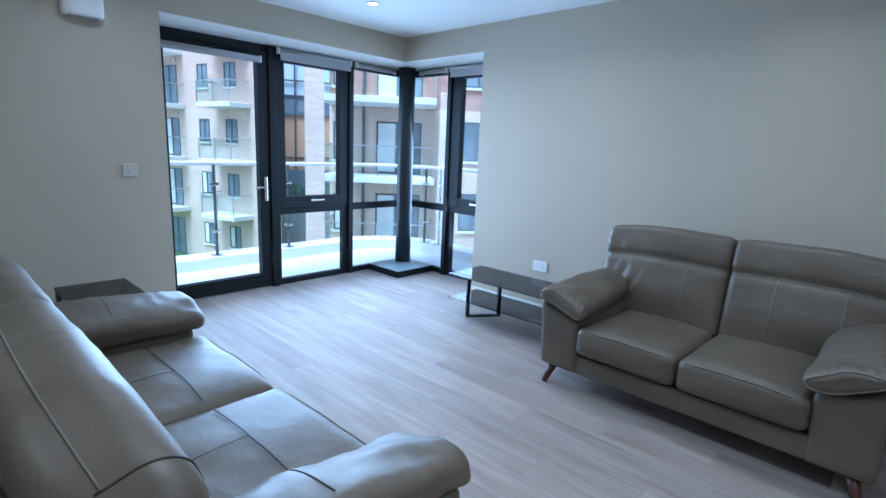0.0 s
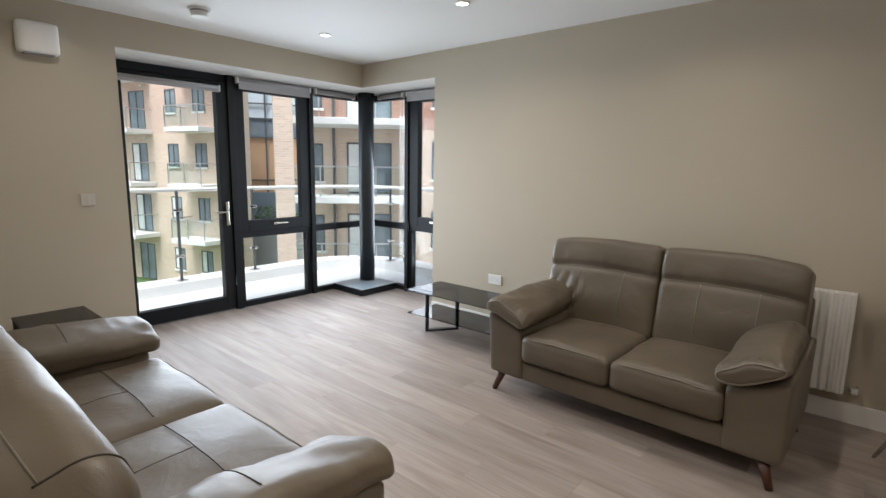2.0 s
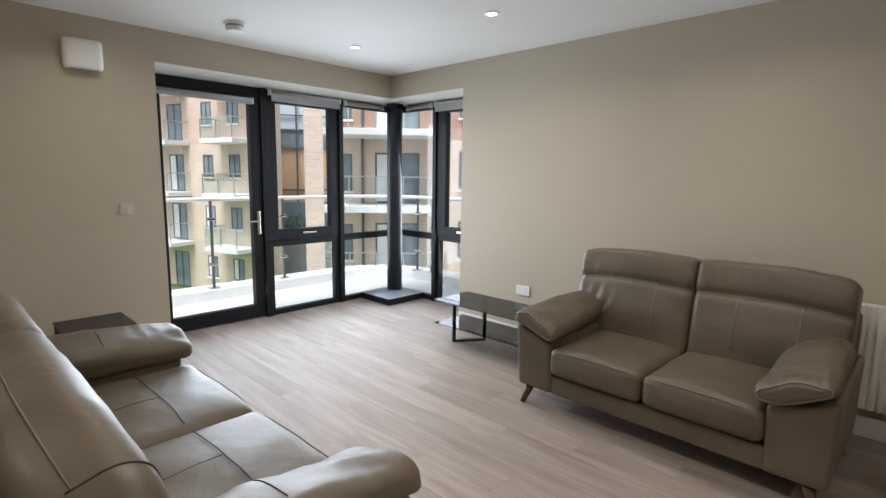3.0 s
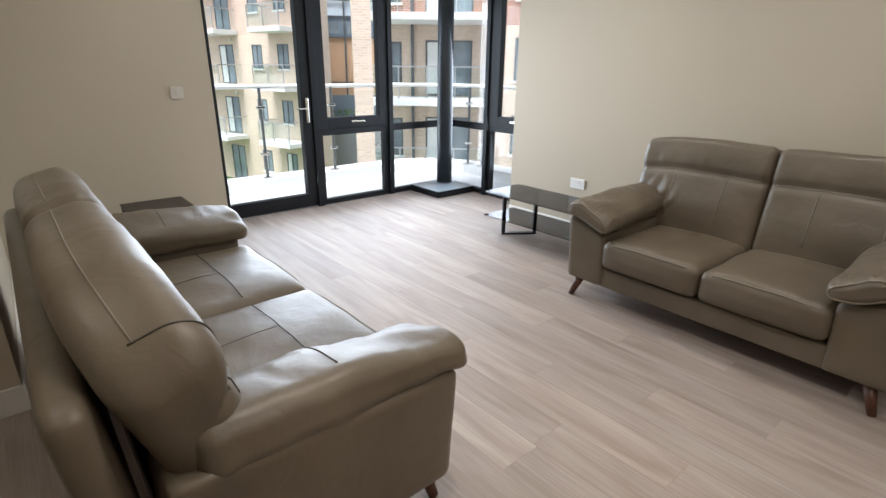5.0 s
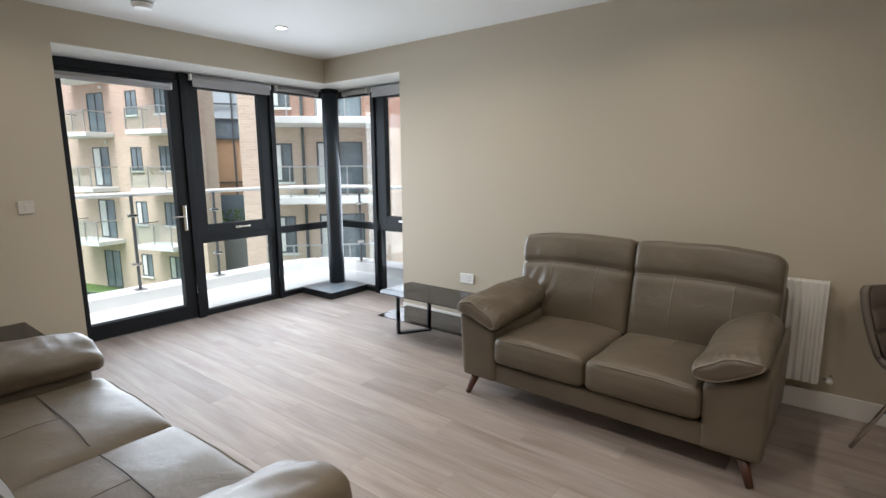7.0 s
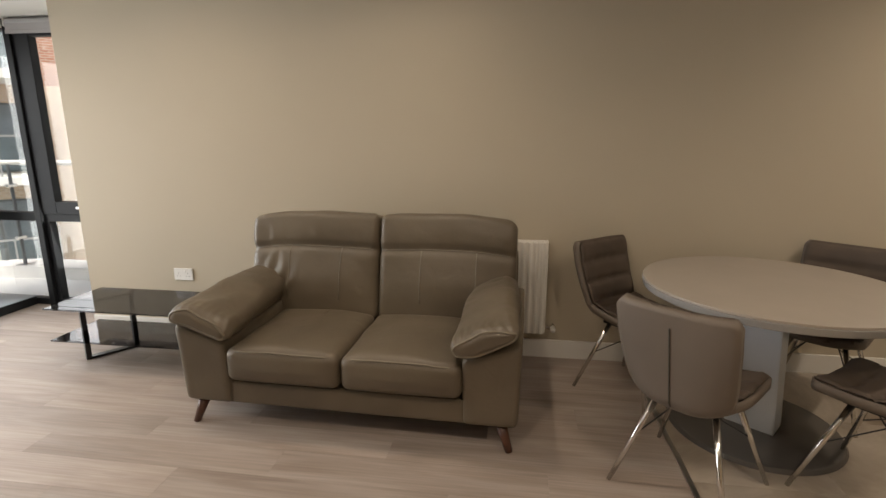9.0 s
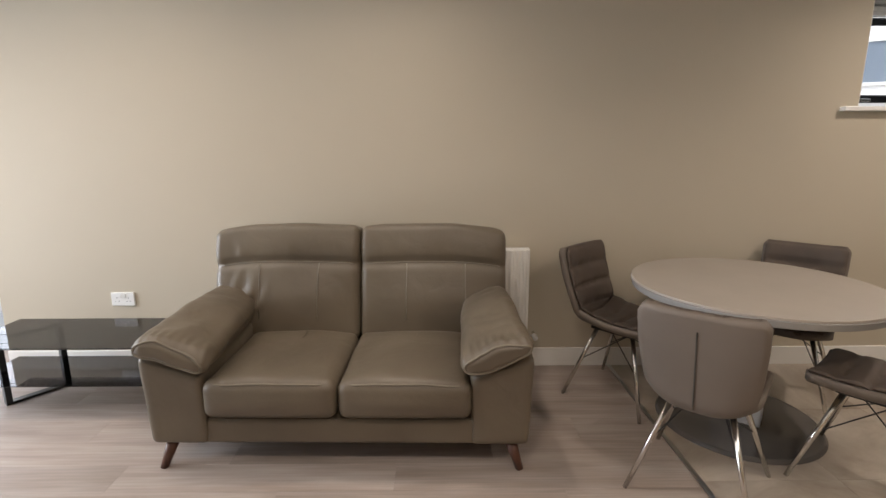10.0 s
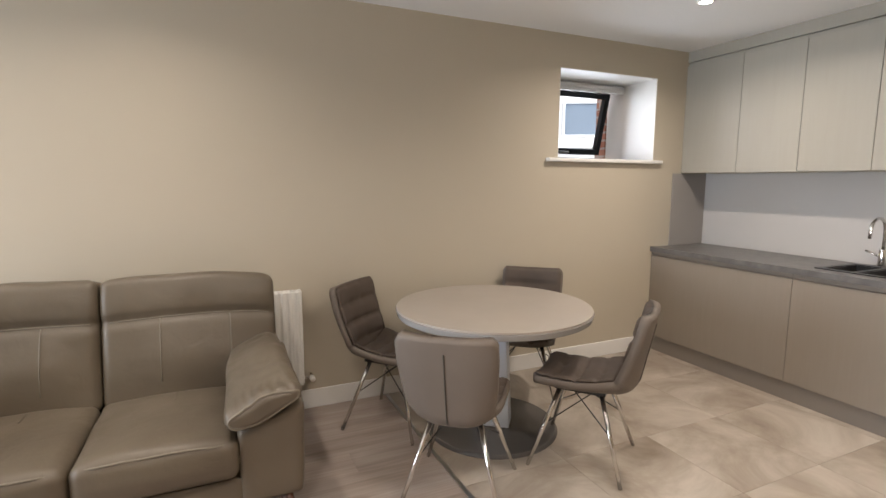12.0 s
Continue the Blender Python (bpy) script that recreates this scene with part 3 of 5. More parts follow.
# ---- small kitchen window ----
win_k = thing("window_3", pose(0, 0, 0), "small anthracite window with its sash tilted open", "window", kind="structure")
KY = 4.20
part("window_frame", boxes([(SWX0 + 0.007, SWX0 + 0.06, KY, KY + 0.07, SWZ0 + 0.004, SWZ1 - 0.007),
                            (SWX0 + 0.06, SWX1 - 0.014, KY, KY + 0.07, SWZ0 + 0.004, SWZ0 + 0.03), (SWX0 + 0.06, SWX1 - 0.014, KY, KY + 0.07, SWZ1 - 0.06, SWZ1 - 0.007)], 0.003), ALU, win_k)
TL = pose(0, KY + 0.06, SWZ1 - 0.065, 13, 0, 0)
w0, w1, hh = SWX0 + 0.065, SWX1 - 0.065, SWZ1 - SWZ0 - 0.12
ks = part("sash", moved(boxes([(w0, w0 + 0.05, 0, 0.05, -hh, 0), (w1 - 0.05, w1, 0, 0.05, -hh, 0), (w0 + 0.05, w1 - 0.05, 0, 0.05, -hh, -hh + 0.05), (w0 + 0.05, w1 - 0.05, 0, 0.05, -0.05, 0)], 0.003), TL), ALU, win_k)
pane("pane", moved(box(w0 + 0.05, w1 - 0.05, 0.02, 0.026, -hh + 0.05, -0.05), TL), win_k)
part("window_handle", moved(box(2.62, 2.76, -0.03, 0.0, -hh + 0.015, -hh + 0.035, 0.004), TL), CHROME, ks, "chrome window handle")
sill = part("window_sill", box(SWX0 - 0.11, SWX1 + 0.07, N - 0.045, KY, SWZ0 - 0.028, SWZ0, 0.006), GLOSS)
structure(sill, "white painted window board", "window sill")
roller("roller_blind", (SWX0 + 0.03, KY - 0.05), (SWX1 - 0.03, KY - 0.05), SWZ1 - 0.04, 0.02, "y", BLIND_WHITE, "white roller blind rolled up in the kitchen window")


# ---- ceiling fittings ----
def downlight(x, y, power, spread=150):
    t = thing("downlight", pose(x, y, CEIL), "small recessed white ceiling downlight, lit, in a partly added grid", "downlight", "ceiling downlights")
    bm = tube([(0.043 * math.cos(a), 0.043 * math.sin(a), -0.003) for a in (2 * math.pi * k / 32 for k in range(32))], 0.007, 8, True)
    part("bezel", bm, PLASTIC, t, smooth=True)
    part("lens", cyl(0.037, 0.037, 0.004, 24, pose(0, 0, -0.005)), LAMP, t, "glowing lens")
    lamp = new("downlight_lamp", bpy.data.lights.new("downlight_lamp", "AREA"))
    lamp.data.energy = power
    lamp.data.shape = "DISK"
    lamp.data.size = 0.074
    lamp.data.spread = radians(spread)
    lamp.data.color = (1.0, 0.85, 0.68)
    lamp.matrix_world = pose(x, y, CEIL - 0.02)


# row at y = 0.95 is unseen, added to fill the room with light
for x, y in ((-3.47, 2.745), (-2.03, 2.815), (-0.59, 2.83), (-3.47, 0.95), (-2.03, 0.95), (-0.59, 0.95)):
    downlight(x, y, 4.4 if y > 2 else 2.4 if x < -1 else 8.5)
# unseen lamp, added to brighten the recess behind the wide sofa
downlight(-1.48, -0.72, 3)
# only the lamp at y = 2.855 is seen; the other two are added fill
for x, y, power, spread in ((2.585, 2.855, 8.5, 155), (2.585, 1.2, 7, 155), (1.0, 0.95, 8.5, 150)):
    downlight(x, y, power, spread)

sd = thing("smoke_detector", pose(-3.6, 1.75, CEIL), "round white ceiling smoke detector", "smoke detector")
part("base", cyl(0.078, 0.078, 0.016, 32, pose(0, 0, -0.016)), PLASTIC, sd, smooth=False)
part("body", cyl(0.055, 0.068, 0.034, 32, pose(0, 0, -0.058), bevel=0.006), PLASTIC, sd)
part("grille", cyl(0.064, 0.064, 0.008, 32, pose(0, 0, -0.024)), SLOT_SHADE, sd)

# extractor unit high on the west wall
vent = thing("wall_vent", pose(W, 0.905, 2.31), "white plastic extractor vent on the wall", "vent")
part("cover", softbox(0.085, 0.235, 0.205, 0.022, 10, lambda p, u: Vector((p.x + 0.043 + 0.012 * (1 - u.y * u.y) * (p.x > 0), p.y, p.z))), PLASTIC, vent, smooth=True)
part("outlet_slot", box(0.012, 0.080, -0.085, 0.085, -0.109, -0.098, 0.003), SLOT_SHADE, vent)
part("back_plate", box(0.0, 0.008, -0.11, 0.11, -0.095, 0.095, 0.002), PLASTIC, vent)

sw = thing("light_switch", pose(W, 1.117, 1.212), "square off-white plastic wall switch", "switch")
part("plate", box(0.0, 0.009, -0.045, 0.045, -0.045, 0.045, 0.003), SWITCH, sw)
part("rocker", box(0.009, 0.013, -0.012, 0.012, -0.02, 0.02, 0.002), SWITCH, sw)

so = thing("power_socket", pose(-2.357, N, 0.472), "white plastic double power socket on the wall", "socket")
part("plate", box(-0.073, 0.073, -0.011, 0.0, -0.044, 0.044, 0.003), PLASTIC, so)
for x in (-0.036, 0.036):
    part("rocker", box(x * 0.4 - 0.007, x * 0.4 + 0.007, -0.015, -0.011, 0.012, 0.034, 0.002), PLASTIC, so)
    for dx, dz, w, h in ((0, 0.008, 0.004, 0.009), (-0.011, -0.014, 0.008, 0.004), (0.011, -0.014, 0.008, 0.004)):
        part("pin_slot", box(x + dx - w / 2, x + dx + w / 2, -0.0118, -0.011, dz - h / 2, dz + h / 2), SLOT_SHADE, so)

# radiator beside the sofa
rad = thing("radiator", pose(-0.28, N - 0.012, 0.2), "white ribbed panel radiator on the wall", "radiator")
RW = 0.5


def rib_panel(y, front):
    bm = bmesh.new()
    n, prof = 24, []
    for i in range(n * 4 + 1):
        x = -RW + 2 * RW * i / (n * 4)
        prof.append((x, y + front * (0.008 if i % 4 in (1, 2) else 0.0)))
    lo = [bm.verts.new((x, yy, 0.0)) for x, yy in prof]
    hi = [bm.verts.new((x, yy, 0.6)) for x, yy in prof]
    lb = [bm.verts.new((x, y - front * 0.012, 0.0)) for x, yy in prof]
    hb = [bm.verts.new((x, y - front * 0.012, 0.6)) for x, yy in prof]
    for i in range(len(prof) - 1):
        bm.faces.new((lo[i], lo[i + 1], hi[i + 1], hi[i]))
        bm.faces.new((lb[i], hb[i], hb[i + 1], lb[i + 1]))
        bm.faces.new((hi[i], hi[i + 1], hb[i + 1], hb[i]))
        bm.faces.new((lo[i], lb[i], lb[i + 1], lo[i + 1]))
    bmesh.ops.recalc_face_normals(bm, faces=bm.faces[:])
    return bm


part("front_panel", rib_panel(-0.088, -1), ENAMEL, rad)
part("rear_panel", rib_panel(-0.014, -1), ENAMEL, rad)
part("top_grille", boxes([(-RW, RW, -0.084, -0.07, 0.592, 0.604), (-RW, RW, -0.03, -0.016, 0.592, 0.604)] + [(-RW + k * 0.025, -RW + k * 0.025 + 0.014, -0.07, -0.03, 0.594, 0.602) for k in range(40)]), ENAMEL, rad)
for s in (-1, 1):
    part("end_panel", box(s * RW - 0.002, s * RW + 0.004, -0.09, -0.004, 0.01, 0.606, 0.002), ENAMEL, rad)
part("valve", rod((RW, -0.05, 0.03), (RW + 0.07, -0.05, 0.03), 0.009), CHROME, rad, "chrome radiator valve", True)
part("valve_head", rod((RW + 0.055, -0.05, 0.03), (RW + 0.055, -0.10, 0.03), 0.016), PLASTIC, rad, smooth=True)
part("pipe", rod((RW + 0.06, -0.05, 0.03), (RW + 0.06, 0.012, 0.03), 0.008), CHROME, rad, smooth=True)
for s in (-0.8, 0.8):
    part("wall_bracket", box(s * RW - 0.015, s * RW + 0.015, -0.004, 0.012, 0.05, 0.5), ENAMEL, rad)


# ---- sofas ----
def wrinkle(p, amp, k=7.0, seed=0.0):
    return amp * noise.noise(Vector((p.x * k + seed, p.y * k, p.z * k)))


def sofa(m, label, k=0.604, cross=False):
    """Two cushions, each k wide; x across, front at y = 0 facing -y, back at y = 0.95."""
    e = k - 0.604 if cross else 0.0     # extra half width
    bw = 1.035 if cross else 0.80       # width of a back cushion
    bk = 0.025 if cross else 0.05         # extra depth of the back
    sd = 0.32 if cross else 0.335       # middle of the seat's depth
    ax = 0.745 + e if cross else 0.713  # middle of an arm
    # armrest cushion: thickness, middle, width, rise to the rear, slope to the inside
    th, px, pz, pw, rise, slope = (0.135, 0.722 + e, 0.556, 0.325, -0.5, 14) if cross else (0.118, 0.685, 0.576, 0.325, -0.8, 19)
    t = thing("sofa", m, label, "sofa", "leather sofas")
    part("base", softbox(1.30 + 2 * e, 0.78, 0.124, 0.014, 8, lambda p, u: p + Vector((0, 0.45, 0.190))), LEATHER, t, smooth=True)
    for s in (-1, 1):
        def side(p, u, s=s):
            # arm panel: flares outwards and tips forwards towards the top
            q = p + Vector((s * ax, 0.45, 0.315))
            up = (p.z + 0.19) / 0.38
            q.x += s * 0.012 * up * (1 if u.x * s > 0 else -0.2)
            q.y -= 0.02 * up * (u.y < 0)
            q.z += (0.035 if cross else 0.045) * s * u.x * max(0, min(1, up)) + 0.02 * (u.y + 1) * max(0, min(1, up))
            q.x += wrinkle(q, 0.004)
            return q
        arm = part("arm", softbox(0.26, 0.80, 0.38, 0.028, 12, side), LEATHER, t, smooth=True)

        def pad(p, u, s=s):
            q = p.copy()
            # thin at the front, full towards the back
            full = 0.60 + 0.40 * min(1, max(0, (u.y + 1) / 1.1)) ** 0.7
            q.z = -th / 2 + (q.z + th / 2) * full
            if not cross:
                q.x *= 1 - 0.22 * (u.y + 1) / 2
                q.x += s * 0.012 * (u.y + 1) / 2
            q.z += 0.022 * (1 - u.x * u.x) * (u.z > 0) + 0.015 * (u.y + 1) / 2 * (u.z > -0.2)
            q.z += wrinkle(q, 0.008, 8, s * 3) * (1 + 1.5 * max(0, -u.y)) + 0.005 * noise.noise(Vector((p.x * 9, p.y * 24, s)))
            q.z += (0.0 if cross else 0.0024) * math.sin(150 * p.x + 4 * noise.noise(p * 9)) * max(0, min(1, (-u.y - 0.66) * 5)) * (u.z > 0) * (u.y > -0.97)
            q.x += wrinkle(q, 0.006, 6, 5)
            return pose(s * px, 0.38, pz, rise, s * -slope, 0) @ q
        ap = part("arm_pad", softbox(pw, 0.80, th, 0.052, 40, pad), LEATHER, t, "padded armrest cushion", True)
        loop = []
        for a in range(48):
            ang = 2 * math.pi * a / 48
            c, d = math.cos(ang), math.sin(ang)
            x = math.copysign(abs(c) ** 0.6, c) * (pw / 2 - 0.019)
            z = math.copysign(abs(d) ** 0.8, d) * (th / 2 - 0.015)
            gap = math.hypot(max(0, abs(x) - (pw / 2 - 0.052)), max(0, abs(z) - (th / 2 - 0.052)))
            y = -0.348 - math.sqrt(max(0, 0.052 ** 2 - gap ** 2)) - 0.001
            loop.append(pad(Vector((x, y, z)), Vector((x / (pw / 2), y / 0.40, z / (th / 2)))))
        if cross:
            part("seam", tube([pad(Vector((x, 0.02, th / 2 + 0.001)), Vector((x / (pw / 2), 0.05, 1))) for x in (0.10 * n / 8 for n in range(-8, 9))], 0.0018, 6), SEAM_DARK, ap, smooth=True)
        else:
            part("piping", tube(loop, 0.006, 8, True), SEAM, ap, smooth=True)

        cx = s * k / 2

        def top(x, y):
            ux, uy = (x - cx) / (k / 2), (y - sd) / 0.32
            return 0.4425 + 0.028 * (1 - ux * ux) * (1 - uy * uy * 0.6) + wrinkle(Vector((x, y, 0.4425)), 0.010, 6, s)

        def seat(p, u, s=s):
            q = p + Vector((cx, sd, 0.350))
            q.z += 0.028 * (1 - u.x * u.x) * (1 - u.y * u.y * 0.6) * max(0, u.z)
            q.y -= 0.022 * (1 - u.x * u.x) * (u.y < 0) * (1 - abs(u.z))
            q.z += wrinkle(Vector((q.x, q.y, 0.4425)), 0.010, 6, s) * max(0, u.z)
            return q
        cu = part("seat_cushion", softbox(k - 0.004, 0.64, 0.175, 0.045, 18, seat), LEATHER, t, "plump leather seat cushion", True)

        def on(x, y, z):
            return seat(Vector((x, y, z)), Vector((x / (k / 2 - 0.002), y / 0.32, z / 0.0875)))
        hk = k / 2 - 0.032
        part("piping", tube([on(hk * n / 14, -0.313 + 0.022 * abs(n / 14) ** 8, 0.0715) for n in range(-14, 15)], 0.0048, 6), SEAM, cu, smooth=True)
        part("seam", tube([(cx - s * 0.03, sd - 0.320 - 0.004 * n, 0.418 - 0.03 * n) for n in range(3)], 0.0022, 6), SEAM, cu)
        if cross:
            part("seam", tube([(cx + x, sd - 0.025, top(cx + x, sd - 0.025) + 0.0015) for x in ((k / 2 - 0.05) * n / 16 for n in range(-16, 17))], 0.0026, 6), SEAM_DARK, cu)
            part("seam", tube([(cx - s * 0.06, y, top(cx - s * 0.06, y) + 0.001) for y in (sd - 0.025 + 0.22 * n / 6 for n in range(7))], 0.0013, 6), SEAM_DARK, cu)
        else:
            part("seam", tube([(cx + 0.03, y, top(cx + 0.03, y) + 0.001) for y in (sd + 0.14 + 0.10 * n / 6 for n in range(7))], 0.0022, 6), SEAM, cu)

        bt, br, tilt = (0.235, 0.08, 17) if cross else (0.215, 0.042, 12)

        def back(p, u, s=s):
            q = p.copy()
            front = max(0.0, min(1.0, (0.15 - u.y) / 0.9))
            crease = math.exp(-((p.z - 0.105) / 0.022) ** 2)
            if front:
                q.y += 0.020 * crease * front
                q.y -= 0.012 * front * math.exp(-((p.z - 0.20) / 0.08) ** 2)
                q.y -= 0.040 * front * (1 - u.x * u.x) * math.exp(-((p.z + 0.11) / 0.16) ** 2)
                if s < 0 and not cross:
                    tug = math.exp(-((u.x + 0.52) / 0.26) ** 2 - ((p.z + 0.10) / 0.11) ** 2)
                    q.y += 0.014 * front * tug * math.sin(85 * (p.x * 0.9 - p.z * 0.42) + 5 * noise.noise(p * 6))
                q.y += front * (wrinkle(p, 0.006, 6, s * 2) + wrinkle(p, 0.0016, 19, s))
                pull = math.exp(-((p.z - 0.16) / 0.06) ** 2)
                q.y += 0.006 * front * pull * noise.noise(Vector((p.x * 26 + s, p.z * 6, s)))
            q.z += 0.012 * (1 - u.x * u.x) * (u.z > 0)
            q.z += wrinkle(p, 0.006, 6, s + 4) * (u.z > 0.5)
            out = max(0.0, s * u.x)
            # the outer top corner falls away
            q.z -= (0.17 * out ** 2.6 if cross else 0.03 * out ** 3) * max(0, (u.z + 1) / 2)
            if cross:
                # plump rear and end
                q.y = q.y * (1 - 0.32 * out ** 2 * (1 - u.z) / 2) - 0.02 * out ** 2
                q.z += wrinkle(p, 0.012, 5, s + 9) * out
            return pose(s * (bw / 2 + 0.002), 0.755 + bk, 0.687 - tilt / 1000, -tilt, 0, 0) @ q
        bc = part("back_cushion", softbox(bw, bt, 0.63, br, 44, back), LEATHER, t, "high leather back cushion with headrest roll", True)

        def face(x, z):
            return back(Vector((x, -bt / 2 - 0.001, z)), Vector((x / (bw / 2), -1, z / 0.315)))
        part("seam", tube([face(x, 0.103) for x in ((bw / 2 - 0.035) * n / 14 for n in range(-14, 15))], 0.0036, 6), SEAM, bc, smooth=True)
        for x in (-0.145, 0.175):
            part("seam", tube([face(x, z) for z in (-0.20 + 0.0295 * n for n in range(11))], 0.0026, 6), SEAM, bc, smooth=True)
        sy = 0.012 if cross else -0.03
        part("seam", tube([back(Vector((x, sy, 0.3165)), Vector((x / (bw / 2), sy / (bt / 2), 1))) for x in ((bw / 2 - br) * n / 14 for n in range(-14, 15))], 0.0026, 6), SEAM, bc, smooth=True)

        if cross:
            # boxed outer end: a seam round the cushion just inside its edge
            ex = s * (bw / 2 - br)
            fy, fz = bt / 2 - br, 0.315 - br
            path = [(-bt / 2 - 0.001, fz - 0.42 + 0.042 * n) for n in range(10)] + [(-fy - (br + 0.001) * math.cos(a), fz + (br + 0.001) * math.sin(a)) for a in (math.pi / 20 * n for n in range(11))]
            path += [(-fy + 0.02 * n, 0.316) for n in range(1, 4)]
            part("seam", tube([back(Vector((ex, y, z)), Vector((ex / (bw / 2), y / (bt / 2), z / 0.315))) for y, z in path], 0.0026, 6), SEAM_DARK, bc, smooth=True)

    def rear(p, u):
        return pose(0, (0.92 if cross else 0.915) + bk, 0.455, -6, 0, 0) @ p
    part("back_frame", softbox(1.62 + 2 * e, 0.10, 0.66, 0.045, 12, rear), LEATHER, t, "upholstered sofa back", True)
    for x in (-0.762 - e, 0.762 + e):
        for y in (0.10, 0.80):
            sx, sy = math.copysign(0.045, x), (-0.03 if y < 0.5 else 0.03)
            part("leg", rod((x + sx, y + sy, 0.0), (x, y, 0.132), 0.017, 0.028, 16), WALNUT, t, "tapered walnut leg", True)
    return t


SOFA_N = pose(-0.79, 2.626, 0, 0, 0, -1.28)
sofa(SOFA_N, "taupe leather two-seater sofa standing against the wall", 0.588)
sofa(pose(-1.87, 0.995, 0, 0, 0, 180.5), "wide taupe leather sofa with dark seams across its seats", 0.80, True)


# ---- glass tables ----
def ring_leg(a, b, z1, w=0.045, d=0.03):
    """A closed flat-bar frame standing on the line a-b up to z1."""
    a, b = Vector((*a, 0)), Vector((*b, 0))
    u = (b - a).normalized()
    L = (b - a).length
    m = Matrix.Translation(a) @ Matrix((u, Vector((-u.y, u.x, 0)), (0, 0, 1))).transposed().to_4x4()
    return moved(boxes([(0, d, -w / 2, w / 2, 0, z1), (L - d, L, -w / 2, w / 2, 0, z1), (d, L - d, -w / 2, w / 2, 0, 0.014), (d, L - d, -w / 2, w / 2, z1 - 0.014, z1)], 0.0015), m)


tv = thing("tv_table", pose(0, 0, 0), "low smoked-glass television table with black metal frames", "table")
part("glass_top", box(-2.885, -1.74, 3.14, 3.605, 0.392, 0.402, 0.002), SMOKED, tv, "smoked glass top")
part("glass_shelf", box(-2.84, -1.785, 3.115, 3.50, 0.196, 0.204, 0.002), SMOKED, tv, "smoked glass shelf")
part("frame", ring_leg((-2.785, 3.295), (-2.60, 3.55), 0.391), BLACK, tv, "black metal frame leg")
part("frame", ring_leg((-1.84, 3.295), (-2.025, 3.55), 0.391), BLACK, tv, "black metal frame leg")

st = thing("side_table", pose(0, 0, 0), "square smoked-glass side table with black metal frame", "table")
part("glass_top", box(-4.06, -3.55, 0.575, 0.99, 0.44, 0.45, 0.002), SMOKED, st, "smoked glass top")
part("glass_shelf", box(-4.03, -3.58, 0.60, 0.965, 0.20, 0.208, 0.002), SMOKED, st, "smoked glass shelf")
part("frame", ring_leg((-4.035, 0.58), (-4.035, 0.985), 0.439), BLACK, st, "black metal frame leg")
part("frame", ring_leg((-3.575, 0.58), (-3.575, 0.985), 0.439), BLACK, st, "black metal frame leg")

# ---- dining ----
TX, TY = 1.24, 3.08
dt = thing("dining_table", pose(TX, TY, 0, 0, 0, 52), "round cappuccino gloss dining table on a pedestal", "dining table")
part("tabletop", cyl(0.575, 0.575, 0.012, 96, pose(0, 0, 0.745), bevel=0.003), TABLE, dt, "cappuccino gloss tabletop")
part("rim", cyl(0.572, 0.58, 0.034, 96, pose(0, 0, 0.711), bevel=0.004), TABLE_RIM, dt, "grey gloss edge")
part("mounting_plate", box(-0.22, 0.22, -0.16, 0.16, 0.697, 0.71, 0.002), TABLE_LEG, dt)
bm = softbox(0.13, 0.23, 0.674, 0.006, 10, lambda p, u: Vector((p.x * (1 + 0.10 * u.z * u.z), p.y * (0.86 - 0.14 * u.z), p.z + 0.3595)))
part("pedestal", bm, TABLE_LEG, dt, "silver lacquered slab pedestal")
part("base_plate", cyl(0.40, 0.385, 0.022, 72, pose(0, 0, 0), bevel=0.005), TABLE_BASE, dt, "dark gloss round base")


def chair_shell(off, grow=0.0, quilt=False):
    """The bent seat-and-back shell, as a sheet with thickness; front at -y."""
    prof = []
    for k in range(61):
        f = k / 60
        if f < 0.48:
            g = f / 0.48
            prof.append((-0.235 + 0.41 * g, 0.462 - 0.022 * math.sin(g * 2.2) - 0.012 * (1 - g) ** 4))
        elif f < 0.62:
            g = (f - 0.48) / 0.14
            a = g * radians(72)
            prof.append((0.175 + 0.075 * math.sin(a), 0.4444 + 0.075 * (1 - math.cos(a))))
        else:
            g = (f - 0.62) / 0.38
            prof.append((0.2463 + 0.072 * g, 0.4965 + 0.358 * g))
    nv = 20
    grid = []
    for i, (y, z) in enumerate(prof):
        a, b = prof[max(0, i - 1)], prof[min(60, i + 1)]
        ty, tz = b[0] - a[0], b[1] - a[1]
        L = math.hypot(ty, tz)
        ny, nz = -tz / L, ty / L
        f = i / 60
        half = 0.203 - 0.012 * math.exp(-((f - 0.56) / 0.1) ** 2) + 0.014 * max(0, min(1, (f - 0.62) / 0.25)) + grow
        if i == 0:
            half -= 0.03
        if i == 60:
            half -= 0.022
        if i in (1, 59):
            half -= 0.008
        row = []
        for j in range(nv + 1):
            u = -1 + 2 * j / nv
            lift = 0.055 * abs(u) ** 3 * (0.45 + 0.8 * math.exp(-((f - 0.55) / 0.22) ** 2))
            q = 0.0
            if quilt:
                ch = abs(math.sin(f * math.pi * 8))
                q = -0.019 * (1 - ch) ** 3 - 0.016 * math.exp(-((abs(u) - 0.34) / 0.09) ** 2) * (1 - ch) ** 2
                q -= 0.012 * (abs(u) > 0.9) + 0.012 * (i in (0, 60))
            n = off + lift + q
            row.append(Vector((u * half, y + ny * n, z + nz * n)))
        grid.append(row)
    return grid


